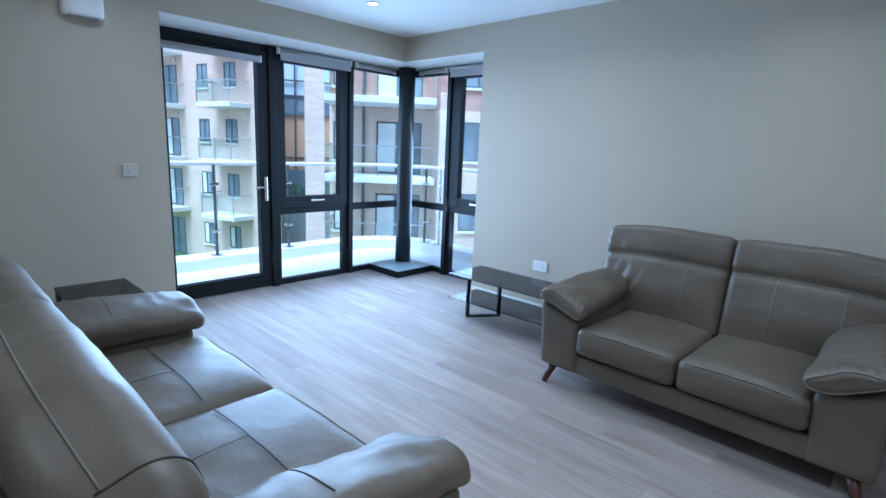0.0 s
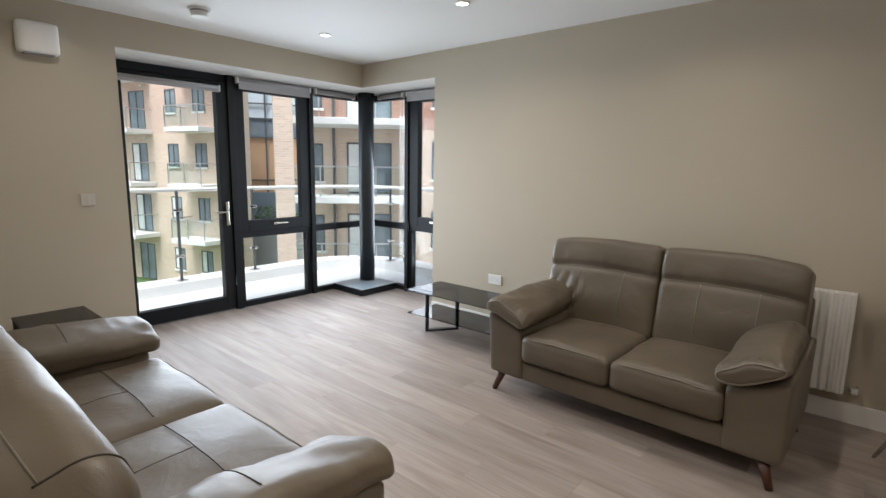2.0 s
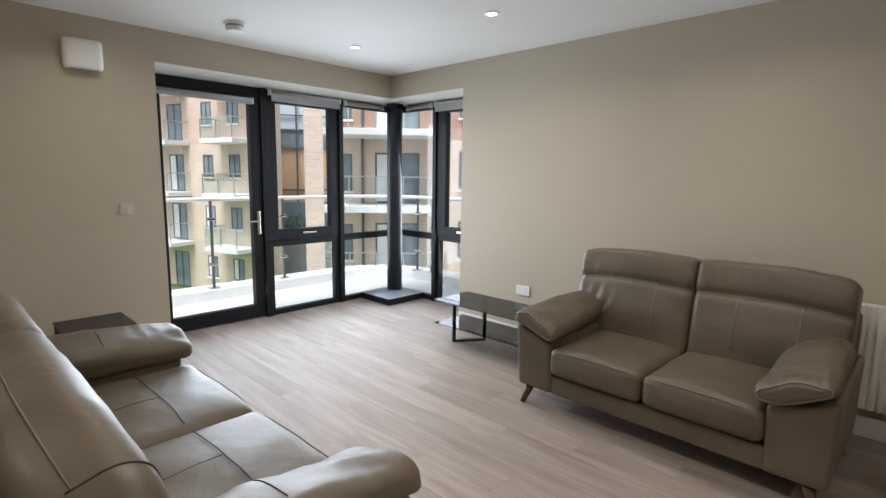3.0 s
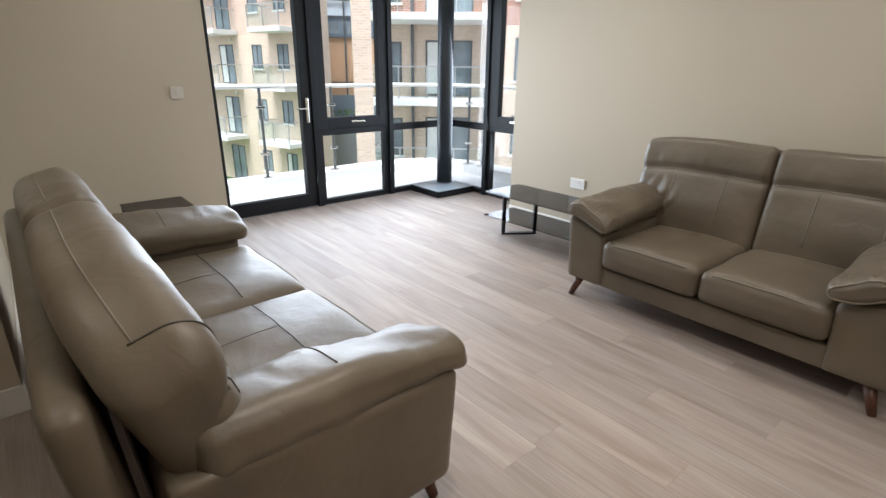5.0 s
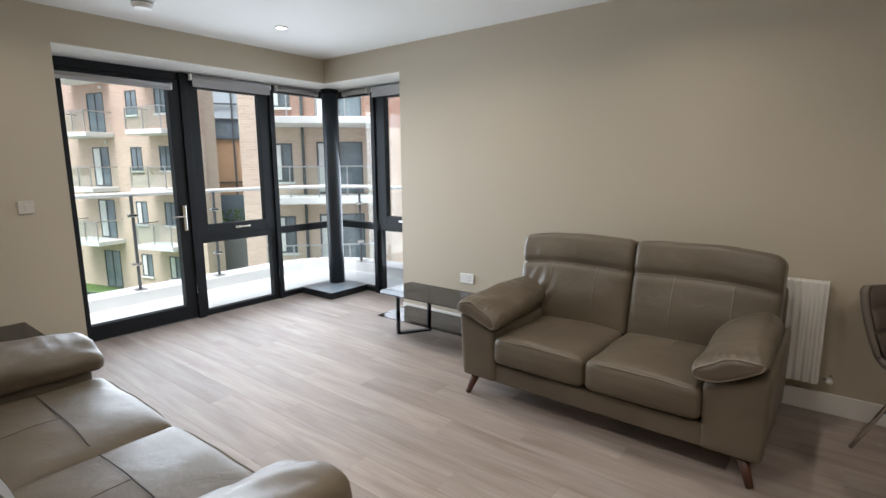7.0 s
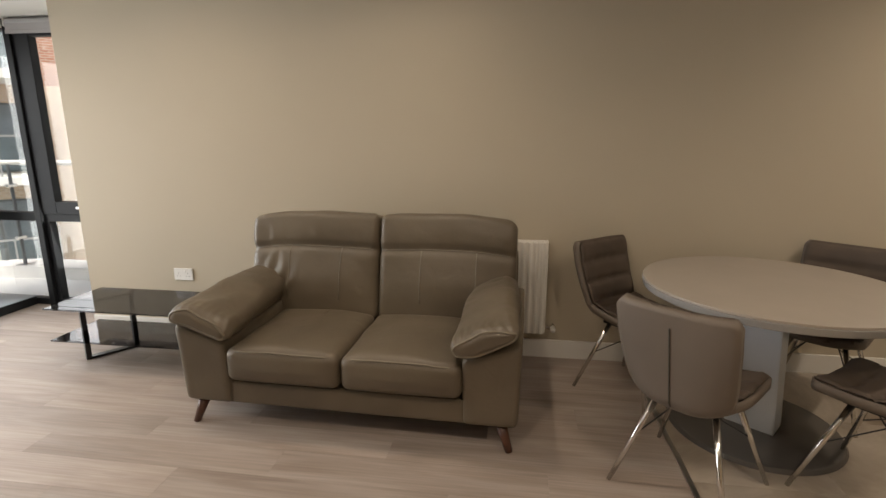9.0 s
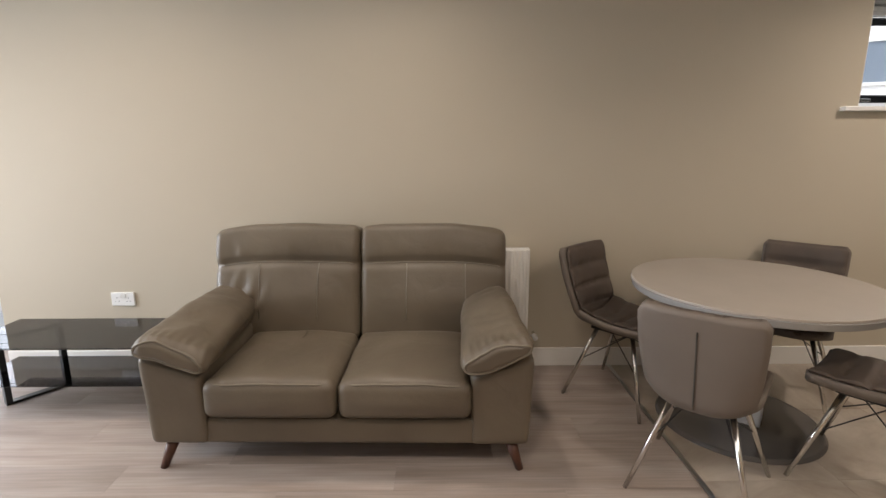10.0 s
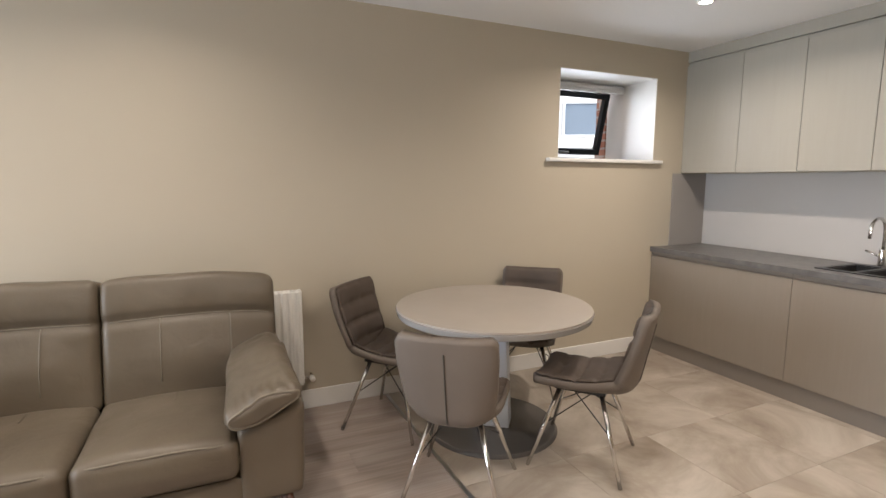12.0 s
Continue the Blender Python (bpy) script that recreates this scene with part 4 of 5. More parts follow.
def sheet_between(a, b):
    bm = bmesh.new()
    A = [[bm.verts.new(p) for p in r] for r in a]
    B = [[bm.verts.new(p) for p in r] for r in b]
    R, C = len(A), len(A[0])
    for i in range(R - 1):
        for j in range(C - 1):
            bm.faces.new((A[i][j], A[i + 1][j], A[i + 1][j + 1], A[i][j + 1]))
            bm.faces.new((B[i][j], B[i][j + 1], B[i + 1][j + 1], B[i + 1][j]))
    for i in range(R - 1):
        bm.faces.new((A[i][0], B[i][0], B[i + 1][0], A[i + 1][0]))
        bm.faces.new((A[i][-1], A[i + 1][-1], B[i + 1][-1], B[i][-1]))
    for j in range(C - 1):
        bm.faces.new((A[0][j], A[0][j + 1], B[0][j + 1], B[0][j]))
        bm.faces.new((A[-1][j], B[-1][j], B[-1][j + 1], A[-1][j + 1]))
    bmesh.ops.recalc_face_normals(bm, faces=bm.faces[:])
    return bm


def dining_chair(m, label):
    t = thing("dining_chair", m, label, "chair", "chairs round the dining table")
    part("shell", sheet_between(chair_shell(-0.030), chair_shell(0.012)), CHAIR_OUT, t, "smooth taupe upholstered shell", True)
    part("seat_pad", sheet_between(chair_shell(0.0125, -0.012), chair_shell(0.034, -0.012, True)), CHAIR_IN, t, "quilted brown inner upholstery", True)
    g = chair_shell(-0.0315)
    part("back_seam", tube([g[i][10] for i in range(35, 57)], 0.003, 6), SEAM_DARK, t, "dark seam down the back")
    tops = {}
    for x in (-1, 1):
        for y in (-1, 1):
            a = (x * 0.235, y * 0.235 + 0.0, 0.0)
            b = (x * 0.105, y * 0.10, 0.425)
            tops[x, y] = (Vector(a), Vector(b))
            part("leg", rod(a, b, 0.0095, 0.0135, 14), CHROME, t, "chrome leg", True)
    part("under_plate", box(-0.14, 0.14, -0.13, 0.13, 0.41, 0.426, 0.002), BLACK, t)
    for s in (-1, 1):
        for e in (-1, 1):
            a = tops[s, e][0].lerp(tops[s, e][1], 0.52)
            part("brace_wire", rod(a, (s * 0.02, -e * 0.09, 0.412), 0.0032, seg=8), BLACK, t, "thin black brace")
    return t


def facing(x, y, dx, dy):
    """Stands at x, y with its front (-y) turned along dx, dy."""
    return pose(x, y, 0, 0, 0, math.degrees(math.atan2(dx, -dy)))


CH = "taupe upholstered dining chair on chrome legs beside the round table"
ch = dining_chair(facing(0.72, 3.375, 0.68, -0.73), CH)
copy_thing(ch, facing(0.778, 2.577, 0.64, 0.77))
copy_thing(ch, facing(1.52, 2.575, -0.616, 0.788))
copy_thing(ch, facing(1.68, 3.37, -0.655, -0.755))

# ---- kitchen along the east wall ----
FRONT, KICK, WF = 3.25, 3.265, 3.55
edges = [N, 2.58, 1.98, 1.38, 0.78]
for a, b in zip(edges, edges[1:]):
    u = thing("base_unit", pose(0, 0, 0), "cashmere handleless kitchen base unit", "kitchen unit", "kitchen base units")
    part("carcass", box(FRONT + 0.022, E - 0.001, b + 0.001, a - 0.001, 0.13, 0.878), CUPBOARD_LOW, u)
    part("door", box(FRONT, FRONT + 0.02, b + 0.0015, a - 0.0015, 0.13, 0.845, 0.0015), CUPBOARD_LOW, u)
    part("grip_rail", box(FRONT + 0.006, FRONT + 0.02, b + 0.001, a - 0.001, 0.85, 0.878), PLINTH, u, "recessed taupe grip rail")
kick = part("kickboard", box(KICK, KICK + 0.016, edges[-1], N - 0.001, 0.0, 0.128), PLINTH)
structure(kick, "taupe kickboard under the kitchen units", "kickboard")
# worktop with a cut-out for the sink
SX0, SX1, SY0, SY1 = 3.36, 3.78, 1.72, 2.50
wt = part("worktop", boxes([(3.232, E - 0.001, SY1, N - 0.001, 0.88, 0.92), (3.232, E - 0.001, 0.76, SY0, 0.88, 0.92), (3.232, SX0, SY0, SY1, 0.88, 0.92), (SX1, E - 0.001, SY0, SY1, 0.88, 0.92)]), WORKTOP)
tagged(wt, "grey stone-effect kitchen worktop", "worktop")
sk = thing("sink", pose(0, 0, 0), "black composite sink set into the worktop", "sink")


def bowl(y0, y1, depth):
    bm = bmesh.new()
    a = (SX0 + 0.03, SX1 - 0.03, y0, y1)
    add_box(bm, a[0], a[1], a[2], a[3], 0.92 - depth, 0.92 - depth + 0.006)
    add_box(bm, a[0], a[0] + 0.008, a[2], a[3], 0.92 - depth + 0.006, 0.921)
    add_box(bm, a[1] - 0.008, a[1], a[2], a[3], 0.92 - depth + 0.006, 0.921)
    add_box(bm, a[0] + 0.008, a[1] - 0.008, a[2], a[2] + 0.008, 0.92 - depth + 0.006, 0.921)
    add_box(bm, a[0] + 0.008, a[1] - 0.008, a[3] - 0.008, a[3], 0.92 - depth + 0.006, 0.921)
    return bm


part("rim", boxes([(SX0 - 0.01, SX0 + 0.03, SY0 - 0.01, SY1 + 0.01, 0.9205, 0.927), (SX1 - 0.03, SX1 + 0.01, SY0 - 0.01, SY1 + 0.01, 0.9205, 0.927),
                   (SX0 + 0.03, SX1 - 0.03, SY1 - 0.03, SY1 + 0.01, 0.9205, 0.927), (SX0 + 0.03, SX1 - 0.03, SY0 - 0.01, SY0 + 0.03, 0.9205, 0.927), (SX0 + 0.03, SX1 - 0.03, 2.28, 2.31, 0.9205, 0.927)], 0.002), SINK, sk)
part("half_bowl", bowl(2.31, 2.47, 0.12), SINK, sk)
part("main_bowl", bowl(1.75, 2.28, 0.19), SINK, sk)
part("waste_plug", cyl(0.03, 0.026, 0.02, 24, pose(3.55, 2.39, 0.807), bevel=0.004), CHROME, sk, "chrome waste plug", True)
tap = thing("kitchen_tap", pose(3.83, 2.36, 0.92), "chrome swan-neck kitchen mixer tap", "tap")
part("body", cyl(0.024, 0.022, 0.12, 24, bevel=0.003), CHROME, tap, smooth=True)
part("spout", tube([(0, 0, 0.118)] + [(-0.09 + 0.09 * math.cos(a), 0, 0.24 + 0.09 * math.sin(a)) for a in (math.pi * k / 12 for k in range(13))] + [(-0.18, 0, 0.2)], 0.011, 12), CHROME, tap, smooth=True)
part("lever", tube([(0, 0.02, 0.07), (0.0, 0.06, 0.085), (0.0, 0.10, 0.10)], 0.007, 10), CHROME, tap, smooth=True)
sp = part("splashback", box(E - 0.012, E - 0.001, 0.76, N - 0.001, 0.921, 1.557), SPLASH)
structure(sp, "pale glossy splashback panel above the worktop", "splashback")
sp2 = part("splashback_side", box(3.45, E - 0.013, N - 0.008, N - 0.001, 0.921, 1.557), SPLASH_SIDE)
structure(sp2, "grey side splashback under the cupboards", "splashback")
wedges = [N, 3.265, 2.80, 2.35, 1.90, 1.45, 0.78]
for a, b in zip(wedges, wedges[1:]):
    u = thing("wall_unit", pose(0, 0, 0), "stone-grey handleless kitchen wall cupboard", "kitchen unit", "kitchen wall units")
    part("carcass", box(WF + 0.021, E - 0.001, b + 0.001, a - 0.001, 1.575, 2.50), CUPBOARD, u)
    part("door", box(WF, WF + 0.019, b + 0.0015, a - 0.0015, 1.56, 2.475, 0.0015), CUPBOARD, u)
cor = part("cornice_panel", box(WF + 0.004, E - 0.001, wedges[-1], N - 0.001, 2.503, CEIL - 0.001), CUPBOARD)
structure(cor, "stone-grey filler panel above the wall cupboards", "trim")


# ---- balcony outside ----
BX, BY = -6.0, 5.2          # line of the balustrade
deck = part("balcony_deck", boxes([(BX - 0.22, OUT, -3.0, BY + 0.22, -0.30, -0.03), (OUT, 2.0, OUTN, BY + 0.22, -0.30, -0.03)]), DECK)
structure(deck, "pale sunlit balcony deck", "balcony")


def rail_line():
    r = 0.9
    pts = [(BX, y) for y in (-2.8, -1.6, -0.4, 0.8, 2.0, 3.2, BY - r)]
    pts += [(BX + r - r * math.cos(a), BY - r + r * math.sin(a)) for a in (math.pi / 2 * k / 10 for k in range(1, 11))]
    pts += [(x, BY) for x in (-4.2, -3.2, -2.0, -0.8, 0.4, 1.8)]
    return pts


RL = rail_line()
curb = bmesh.new()
for (x0, y0), (x1, y1) in zip(RL, RL[1:]):
    u = Vector((x1 - x0, y1 - y0, 0))
    n = Vector((-u.y, u.x, 0)).normalized()
    a, b = Vector((x0, y0, 0)), Vector((x1, y1, 0))
    vs = [curb.verts.new(p + Vector((0, 0, z))) for z in (-0.03, 0.10) for p in (a - n * 0.14, b - n * 0.14, b + n * 0.2, a + n * 0.2)]
    for f in ((0, 1, 5, 4), (1, 2, 6, 5), (2, 3, 7, 6), (3, 0, 4, 7), (4, 5, 6, 7), (3, 2, 1, 0)):
        curb.faces.new([vs[i] for i in f])
bmesh.ops.recalc_face_normals(curb, faces=curb.faces[:])
structure(part("balcony_upstand", curb, DECK), "pale concrete upstand round the balcony edge", "balcony")
bal = thing("balustrade", pose(0, 0, 0), "glass balcony balustrade with a steel handrail", "balustrade")
part("handrail", tube([(x, y, 1.185) for x, y in RL], 0.026, 12), GLOSS, bal, "pale tubular handrail", True)
for a, b in ((0, 1), (1, 2), (2, 3), (3, 4), (4, 5), (5, 6), (6, 11), (11, 16), (16, 17), (17, 18), (18, 19), (19, 20), (20, 21), (21, 22)):
    if b >= len(RL):
        continue
    seg = RL[a:b + 1]
    bm = bmesh.new()
    lo = [bm.verts.new((x, y, 0.17)) for x, y in seg]
    hi = [bm.verts.new((x, y, 1.12)) for x, y in seg]
    for k in range(len(seg) - 1):
        bm.faces.new((lo[k], lo[k + 1], hi[k + 1], hi[k]))
    bmesh.ops.solidify(bm, geom=bm.faces[:], thickness=0.01)
    bmesh.ops.recalc_face_normals(bm, faces=bm.faces[:])
    g = part("glass_panel", bm, RAILGLASS, bal, "clear glass panel")
    g.visible_shadow = False
for x, y in ((BX + 0.03, -0.9), (BX + 0.03, 0.8), (BX + 0.03, 2.43), (BX + 0.03, 3.37), (-5.2, 5.12), (-4.95, 5.16), (-3.2, 5.16), (-1.5, 5.16)):
    p = part("post", boxes([(x - 0.008, x + 0.008, y - 0.016, y + 0.016, 0.11, 1.17)], 0.002), FRAME_GREY, bal, "grey steel post")
    part("foot_plate", box(x - 0.06, x + 0.06, y - 0.06, y + 0.06, 0.1, 0.112, 0.003), STEEL, p)
    for z in (0.40, 0.95):
        part("glass_clamp", box(x - 0.025, x + 0.025, y - 0.05, y + 0.05, z - 0.018, z + 0.018, 0.008), CHROME, p)

# ---- ground and neighbouring buildings ----
GZ = -5.4
structure(part("ground", box(-400, 400, -400, 400, GZ - 0.5, GZ), PAVING), "grey paved courtyard ground", "ground")
structure(part("lawn", box(-38, -14, -4, 16, GZ, GZ + 0.05), LAWN), "green lawn in the courtyard", "lawn")
ST = 2.9
F0 = 0.6                     # floor level of the neighbours' storey opposite


def flat_window(parent, s, z, w, h, curtain=False, sill=True):
    """On a facade whose outer face is y = 0, looking along -y."""
    wi = part("window", boxes([(s, s + 0.06, -0.02, 0.03, z, z + h), (s + w - 0.06, s + w, -0.02, 0.03, z, z + h), (s + 0.06, s + w - 0.06, -0.02, 0.03, z, z + 0.06),
                               (s + 0.06, s + w - 0.06, -0.02, 0.03, z + h - 0.06, z + h), (s + w * 0.5 - 0.03, s + w * 0.5 + 0.03, -0.02, 0.03, z + 0.06, z + h - 0.06)]), FRAME_GREY, parent, "grey framed window")
    part("pane", box(s + 0.06, s + w - 0.06, 0.012, 0.03, z + 0.06, z + h - 0.06), WINDOW_DARK, wi)
    if curtain:
        part("curtain", box(s + 0.07, s + w * 0.42, 0.002, 0.011, z + 0.07, z + h - 0.07), CURTAIN, wi)
    if sill:
        part("sill", box(s - 0.06, s + w + 0.06, -0.09, 0.0, z - 0.09, z), CONCRETE, wi)


def facade_wall(x0, x1, z0, z1, holes, depth=0.35):
    """A wall of brick with real openings: columns of boxes round the holes."""
    bm = bmesh.new()
    xs = sorted({x0, x1, *[h[0] for h in holes], *[h[0] + h[2] for h in holes]})
    for a, b in zip(xs, xs[1:]):
        cuts = sorted((h[1], h[1] + h[3]) for h in holes if h[0] < (a + b) / 2 < h[0] + h[2])
        z = z0
        for c, d in cuts:
            if c > z:
                add_box(bm, a, b, 0, depth, z, c)
            z = d
        if z < z1:
            add_box(bm, a, b, 0, depth, z, z1)
    return bm


def balcony(parent, s0, s1, z, out=1.5):
    b = part("balcony", box(s0, s1, -out, 0.0, z - 0.24, z, 0.02), CONCRETE, parent, "white balcony slab")
    part("rail", boxes([(s0 + 0.04, s1 - 0.04, -out + 0.04, -out + 0.09, z + 1.05, z + 1.1), (s0 + 0.04, s0 + 0.09, -out + 0.09, -0.0, z + 1.05, z + 1.1), (s1 - 0.09, s1 - 0.04, -out + 0.09, 0.0, z + 1.05, z + 1.1)]), STEEL, b)
    g = part("glass", boxes([(s0 + 0.06, s1 - 0.06, -out + 0.06, -out + 0.072, z + 0.08, z + 1.02), (s0 + 0.06, s0 + 0.072, -out + 0.08, -0.02, z + 0.08, z + 1.02), (s1 - 0.072, s1 - 0.06, -out + 0.08, -0.02, z + 0.08, z + 1.02)]), RAILGLASS, b)
    g.visible_shadow = False
    n = max(2, int((s1 - s0) / 0.9) + 1)
    for k in range(n):
        x = s0 + 0.06 + (s1 - s0 - 0.12) * k / (n - 1)
        part("post", box(x - 0.02, x + 0.02, -out + 0.02, -out + 0.06, z, z + 1.05), STEEL, b)


# block across the courtyard, turned a little
FA = 0.44
A = thing("apartment_block", Matrix.Translation((-36.6, 9.75, 0)) @ Matrix.Rotation(radians(15), 4, "Z"), "buff brick apartment block with balconies and grey windows", "building", kind="structure")
holes = []
for k in range(-2, 3):
    z = FA + ST * k
    holes += [(3.75, z + 0.02, 1.35, 2.15), (6.87, z + 0.88, 0.86, 1.25), (9.06, z + 0.88, 0.9, 1.25), (-1.2, z + 0.88, 0.9, 1.25), (-4.2, z + 0.02, 1.45, 2.15), (-8.0, z + 0.88, 0.9, 1.25)]
AT = FA + ST * 3 - 0.1
AR = FA + ST - 0.25
part("wall", facade_wall(-16, 11.9, GZ, AR, [h for h in holes if h[1] < AR - 0.1]), BUFF, A, "buff brick wall")
part("upper_wall", facade_wall(-16, 11.9, AR + 0.001, AT, [h for h in holes if h[1] > AR - 0.1]), PINK, A, "pale red brick wall")
part("backing", box(-15.9, 11.8, 0.36, 1.2, GZ, AT - 0.1), BUFF, A)
part("parapet", box(-16.05, 11.95, -0.06, 1.2, AT + 0.01, AT + 0.15), CONCRETE, A)
for i, (s, z, w, h) in enumerate(holes):
    flat_window(A, s, z, w, h, curtain=(i % 5 in (1, 2)), sill=h < 1.5)
for k in range(-1, 3):
    z = FA + ST * k
    balcony(A, 2.6, 5.7, z, 1.5)
    balcony(A, 8.4, 11.0, z, 1.3)
    balcony(A, -5.0, -2.2, z, 1.5)
    part("wall_light", box(4.95, 5.1, -0.12, 0.0, z + 2.35, z + 2.5, 0.02), CONCRETE, A)
part("garden_fence", boxes([(0.6 * k, 0.05 + 0.6 * k, -4.0, -3.95, GZ, GZ + 1.1) for k in range(20)] + [(0, 11.5, -4.0, -3.95, GZ + 1.05, GZ + 1.1)]), FRAME_GREY, A)

# glazed link block behind, with a pale brick pier before it
L = thing("link_block", Matrix.Translation((-29.3, 16.7, 0)) @ Matrix.Rotation(radians(60), 4, "Z"), "glazed link block with blue-grey and orange cladding", "building", kind="structure")
part("cladding_low", box(-2.2, 6, 0, 3, GZ, 3.16), CLADDING, L, "orange cladding panel")
part("cladding_mid", box(-2.2, 6, -0.02, 3, 3.17, 4.3), BLUEGREY, L, "blue-grey cladding panel")
part("glass_block", box(-2.2, 6, 0.05, 3, 4.31, 7.0), SKYGLASS, L, "pale glazing with the mirrored sky painted in")
for x in (-2.4, -0.9, 0.35, 1.4, 2.9):
    part("fin", box(x - 0.05, x + 0.05, -0.12, -0.021, GZ, 7.0), FRAME_GREY, L)
for z in (0.55, 3.16, 4.31, 5.2):
    part("fin", box(-2.2, 6, -0.11, -0.03, z - 0.04, z + 0.04), FRAME_GREY, L)
for x in (-2.3, -0.8, 0.5):
    part("window", box(x, x + 0.8, -0.035, -0.022, 3.35, 4.0), WINDOW_DARK, L)
part("window", box(-2.2, -1.3, -0.035, -0.001, 0.8, 2.6), WINDOW_DARK, L)
part("dark_plinth", box(-2.2, 6, -0.3, -0.13, GZ, -0.2), BLUEGREY, L)
hedge = bmesh.new()
hr = random.Random(9)
for n in range(900):
    c = Vector((hr.uniform(-3, 3), hr.uniform(-1.9, -0.9), hr.uniform(-2.5, -1.0)))
    r = hr.uniform(0.05, 0.13)
    a = hr.uniform(0, 6.28)
    u, v = Vector((math.cos(a), math.sin(a), hr.uniform(-0.6, 0.6))) * r, Vector((-math.sin(a), math.cos(a), hr.uniform(0.2, 1))) * r
    hedge.faces.new([hedge.verts.new(c + d) for d in (-u, -v * 0.5, u, v)])
hg = part("hedge", hedge, LAWN)
hg.matrix_world = L.matrix_world.copy()
tagged(hg, "clipped green hedge on a planted terrace", "hedge", kind="stuff")
terrace = part("planted_terrace", box(-3.2, 3.2, -2.0, -0.31, GZ, -2.3), PAVING)
terrace.matrix_world = L.matrix_world.copy()
structure(terrace, "grey planted terrace before the link block", "terrace")
pier = part("brick_pier", box(-0.28, 0.28, -0.28, 0.28, GZ, FA + ST * 3), BUFF)
pier.matrix_world = pose(-14.2, 8.96, 0, 0, 0, 62)
structure(pier, "tall pale buff brick pier", "building")

# nearer block facing the corner of the room
FB, SB = 0.40, 2.78
B = thing("corner_block", Matrix.Translation((-15.4, 13.1, 0)) @ Matrix.Rotation(radians(45), 4, "Z"), "buff and red brick block with wide white balconies", "building", kind="structure")
bh = []
for k in range(-2, 2):
    z = FB + SB * k
    bh += [(-0.54, z + 0.03, 1.75, 1.98), (-2.2, z + 0.5, 0.75, 1.45), (2.79, z + 0.62, 1.1, 1.5), (6.0, z + 0.62, 1.1, 1.5), (9.5, z + 0.62, 1.1, 1.5)]
ZR = FB + SB - 0.25
part("wall", facade_wall(-2.35, 22, GZ, ZR, [h for h in bh if h[1] < ZR - 0.5]), BUFF, B, "buff brick wall")
part("upper_wall", facade_wall(-2.35, 22, ZR + 0.001, FB + SB * 3, [h for h in bh if h[1] > ZR - 0.5]), RED, B, "red brick wall")
part("backing", box(-2.3, 21.9, 0.36, 1.5, GZ, FB + SB * 3 - 0.1), BUFF, B)
for i, (s, z, w, h) in enumerate(bh):
    flat_window(B, s, z, w, h, curtain=(i % 5 in (0, 1)), sill=h < 1.8)
for k in range(-2, 2):
    balcony(B, -2.3, 1.75, FB + SB * k, 2.0)
part("drainpipe", rod((-1.03, -0.09, GZ), (-1.03, -0.09, FB + SB * 3), 0.055, seg=8), FRAME_GREY, B)

# low wall seen through the kitchen window
kb = thing("courtyard_building", pose(8.06, 11.35, 0, 0, 0, -30), "white rendered building with a blue-grey window", "building", kind="structure")
part("wall", box(-5, 10, 0, 4, GZ, 6.4), CONCRETE, kb)
part("ledge", box(-5, 10, -0.12, -0.001, 2.35, 2.47), CONCRETE, kb)
kw = part("window", boxes([(0.0, 0.06, -0.04, -0.001, 2.62, 3.52), (0.94, 1.0, -0.04, -0.001, 2.62, 3.52), (0.06, 0.94, -0.04, -0.001, 2.62, 2.68), (0.06, 0.94, -0.04, -0.001, 3.46, 3.52)]), CONCRETE, kb, "white framed window")
part("pane", box(0.06, 0.94, -0.02, -0.001, 2.68, 3.46), BLUEGREY, kw)
reveal_b = part("brick_return", box(3.195, 3.6, OUTN + 0.01, OUTN + 0.14, 1.0, 3.0), RED)
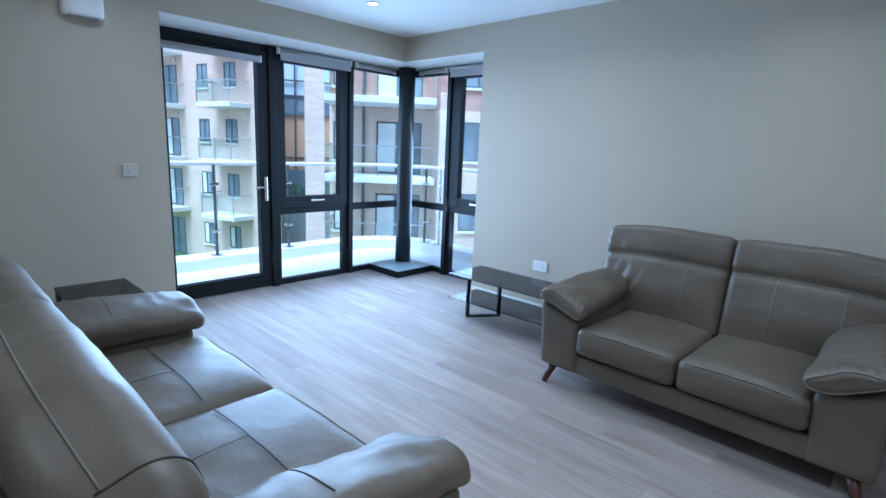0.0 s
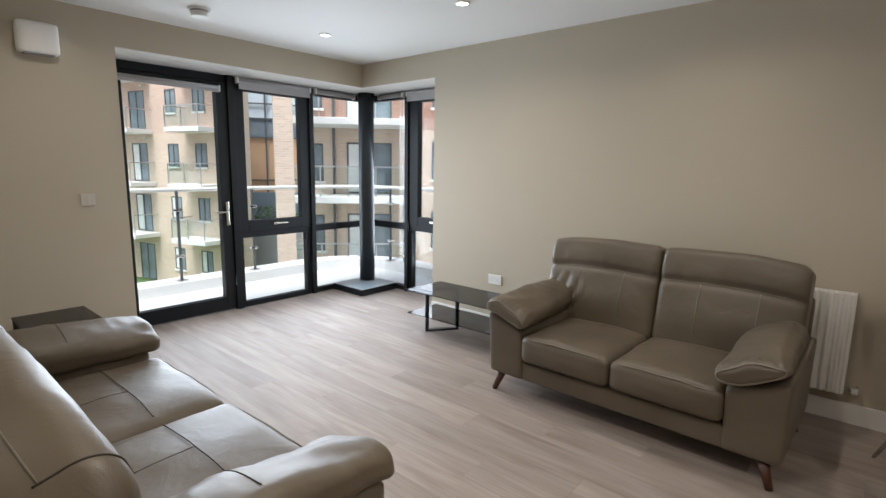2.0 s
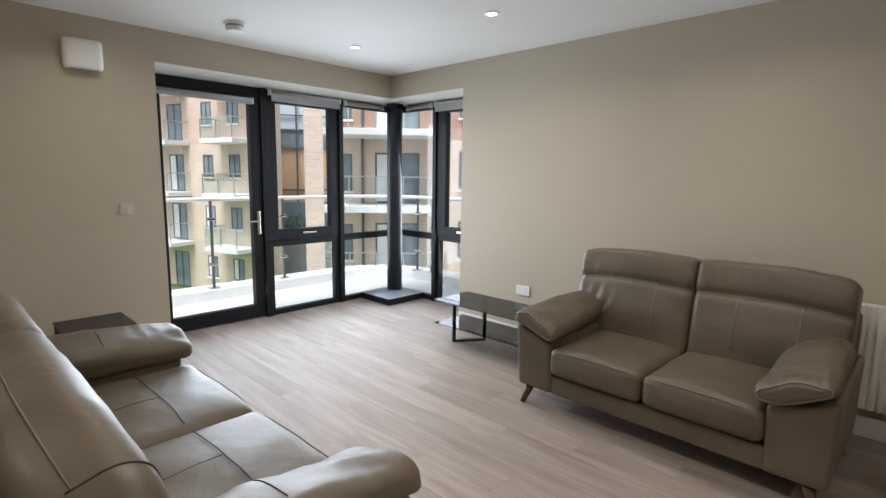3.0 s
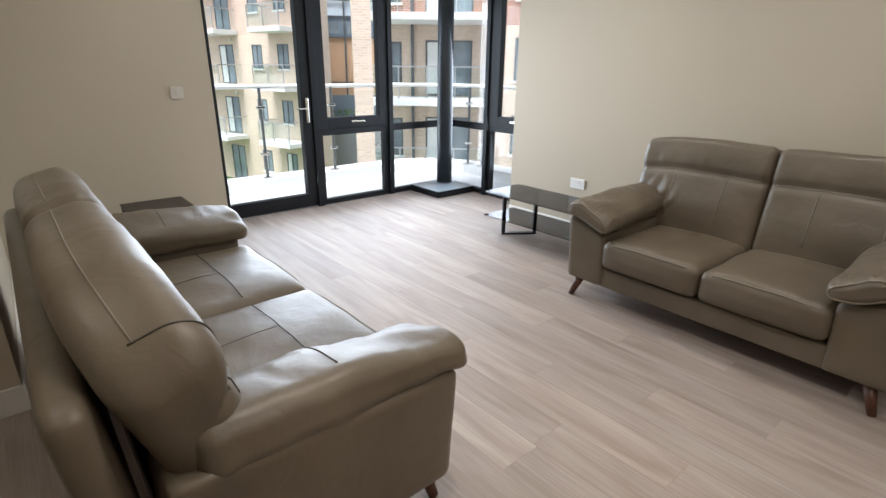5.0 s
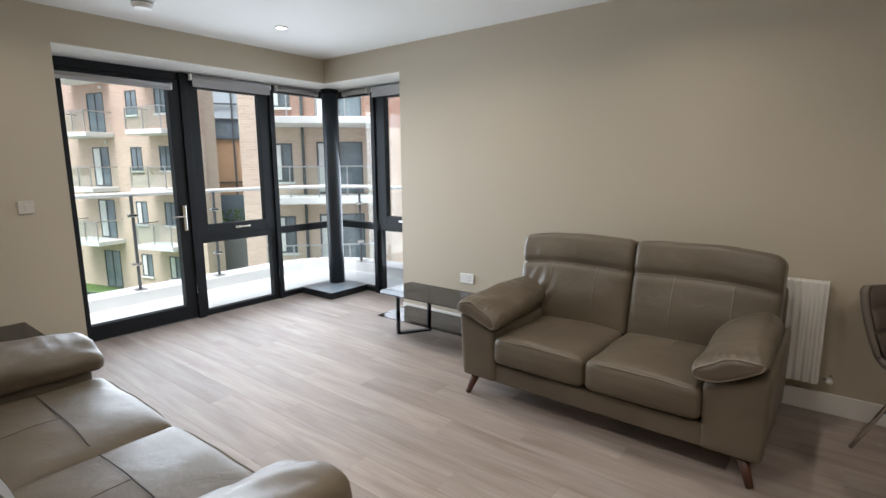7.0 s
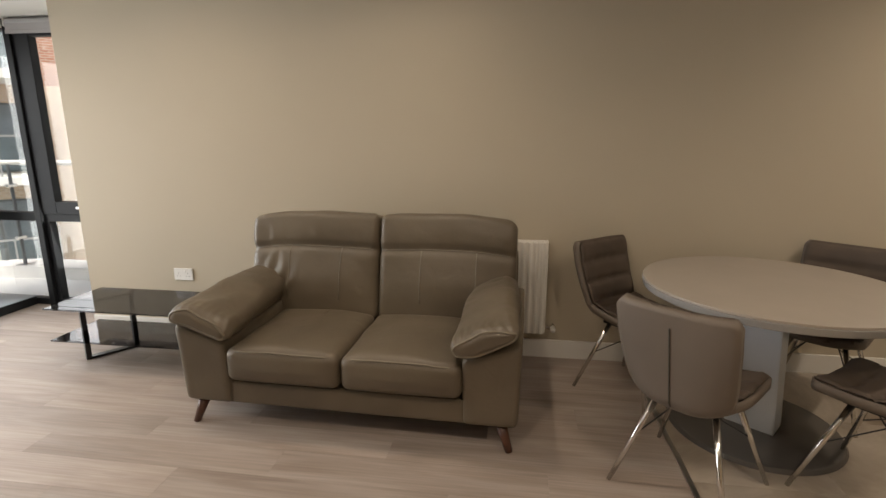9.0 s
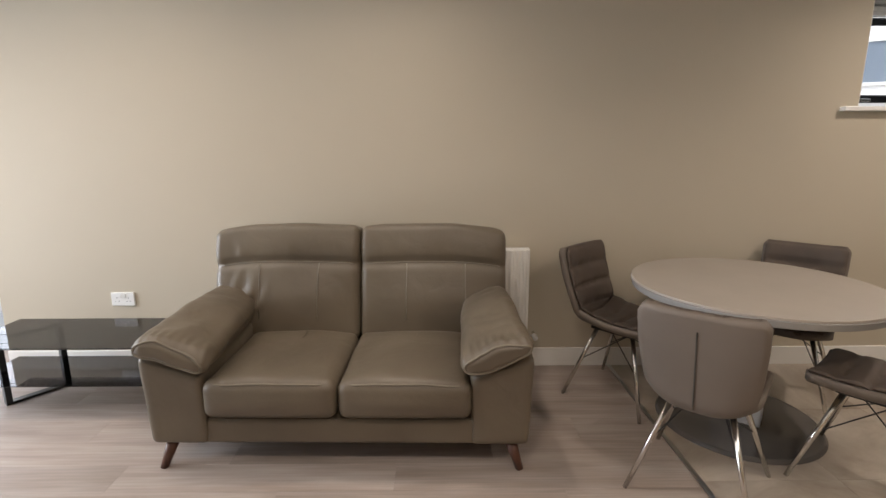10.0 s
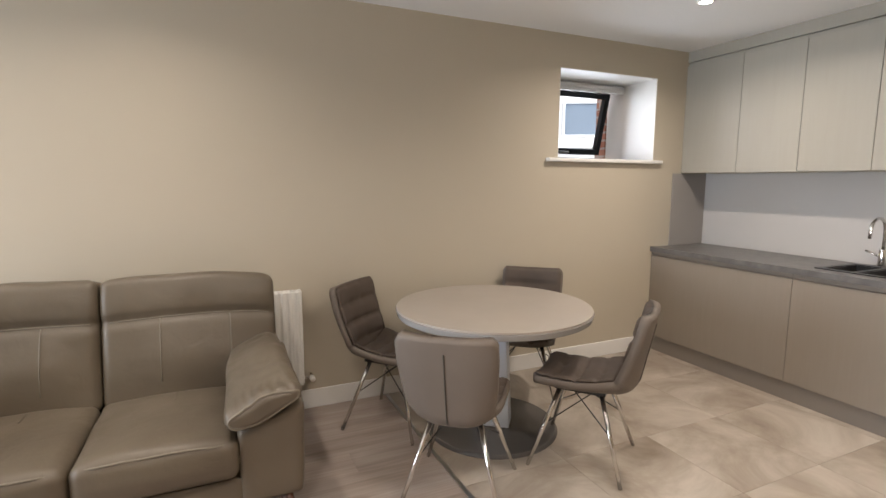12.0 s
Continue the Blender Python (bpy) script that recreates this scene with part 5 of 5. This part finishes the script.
structure(reveal_b, "red brick return beside the kitchen window", "wall")

# ---- floor pieces ----
PW, PL = 0.19, 1.22
fr = random.Random(4)
plank_meshes = {}


def plank(x0, x1, y0, y1):
    key = (round(x1 - x0, 3), round(y1 - y0, 3))
    if key not in plank_meshes:
        me = bpy.data.meshes.new("plank")
        bm = bmesh.new()
        lx, ly = x1 - x0 - 0.0004, y1 - y0 - 0.0004
        c = 0.0004
        lo = [bm.verts.new(p) for p in ((0, 0, -0.012), (lx, 0, -0.012), (lx, ly, -0.012), (0, ly, -0.012))]
        mi = [bm.verts.new(p) for p in ((0, 0, -c), (lx, 0, -c), (lx, ly, -c), (0, ly, -c))]
        hi = [bm.verts.new(p) for p in ((c, c, 0), (lx - c, c, 0), (lx - c, ly - c, 0), (c, ly - c, 0))]
        for p, q in ((lo, mi), (mi, hi)):
            for k in range(4):
                bm.faces.new((p[k], p[(k + 1) % 4], q[(k + 1) % 4], q[k]))
        bm.faces.new(hi)
        bm.to_mesh(me)
        bm.free()
        me.materials.append(PLANK)
        plank_meshes[key] = me
    ob = new("plank", plank_meshes[key])
    ob.location = (x0, y0, 0)
    ob.parent = base


y, row = S - PW * 6, 0
while y < GN:
    y1 = min(y + PW, GN)
    xa, xb = GW, TILE_X - 0.012
    if y < DOOR_Y - 0.1:
        xa = W
    if y < S - 0.01:
        xa, xb = RX0, RX1
    if y > N - 0.02:
        xb = OPEN_X
    x = xa
    step = PL * ((row * 0.37) % 1.0)
    first = True
    while x < xb - 0.001:
        x1 = min(xb, x + (step if first and step > 0.15 else PL))
        if xb - x1 < 0.12:
            x1 = xb
        plank(x, x1, y, y1)
        x, first = x1, False
    y, row = y1, row + 1

TS = 0.6
ty = N
while ty > S:
    y0 = max(S, ty - TS)
    x = TILE_X + 0.012
    while x < KICK:
        x1 = min(x + TS, KICK + 0.2)
        ob = part("tile", box(x + 0.0006, x1 - 0.0006, y0 + 0.0006, ty - 0.0006, -0.006, 0.0, 0.0004), TILE, base_t)
        x = x1
    ty = y0
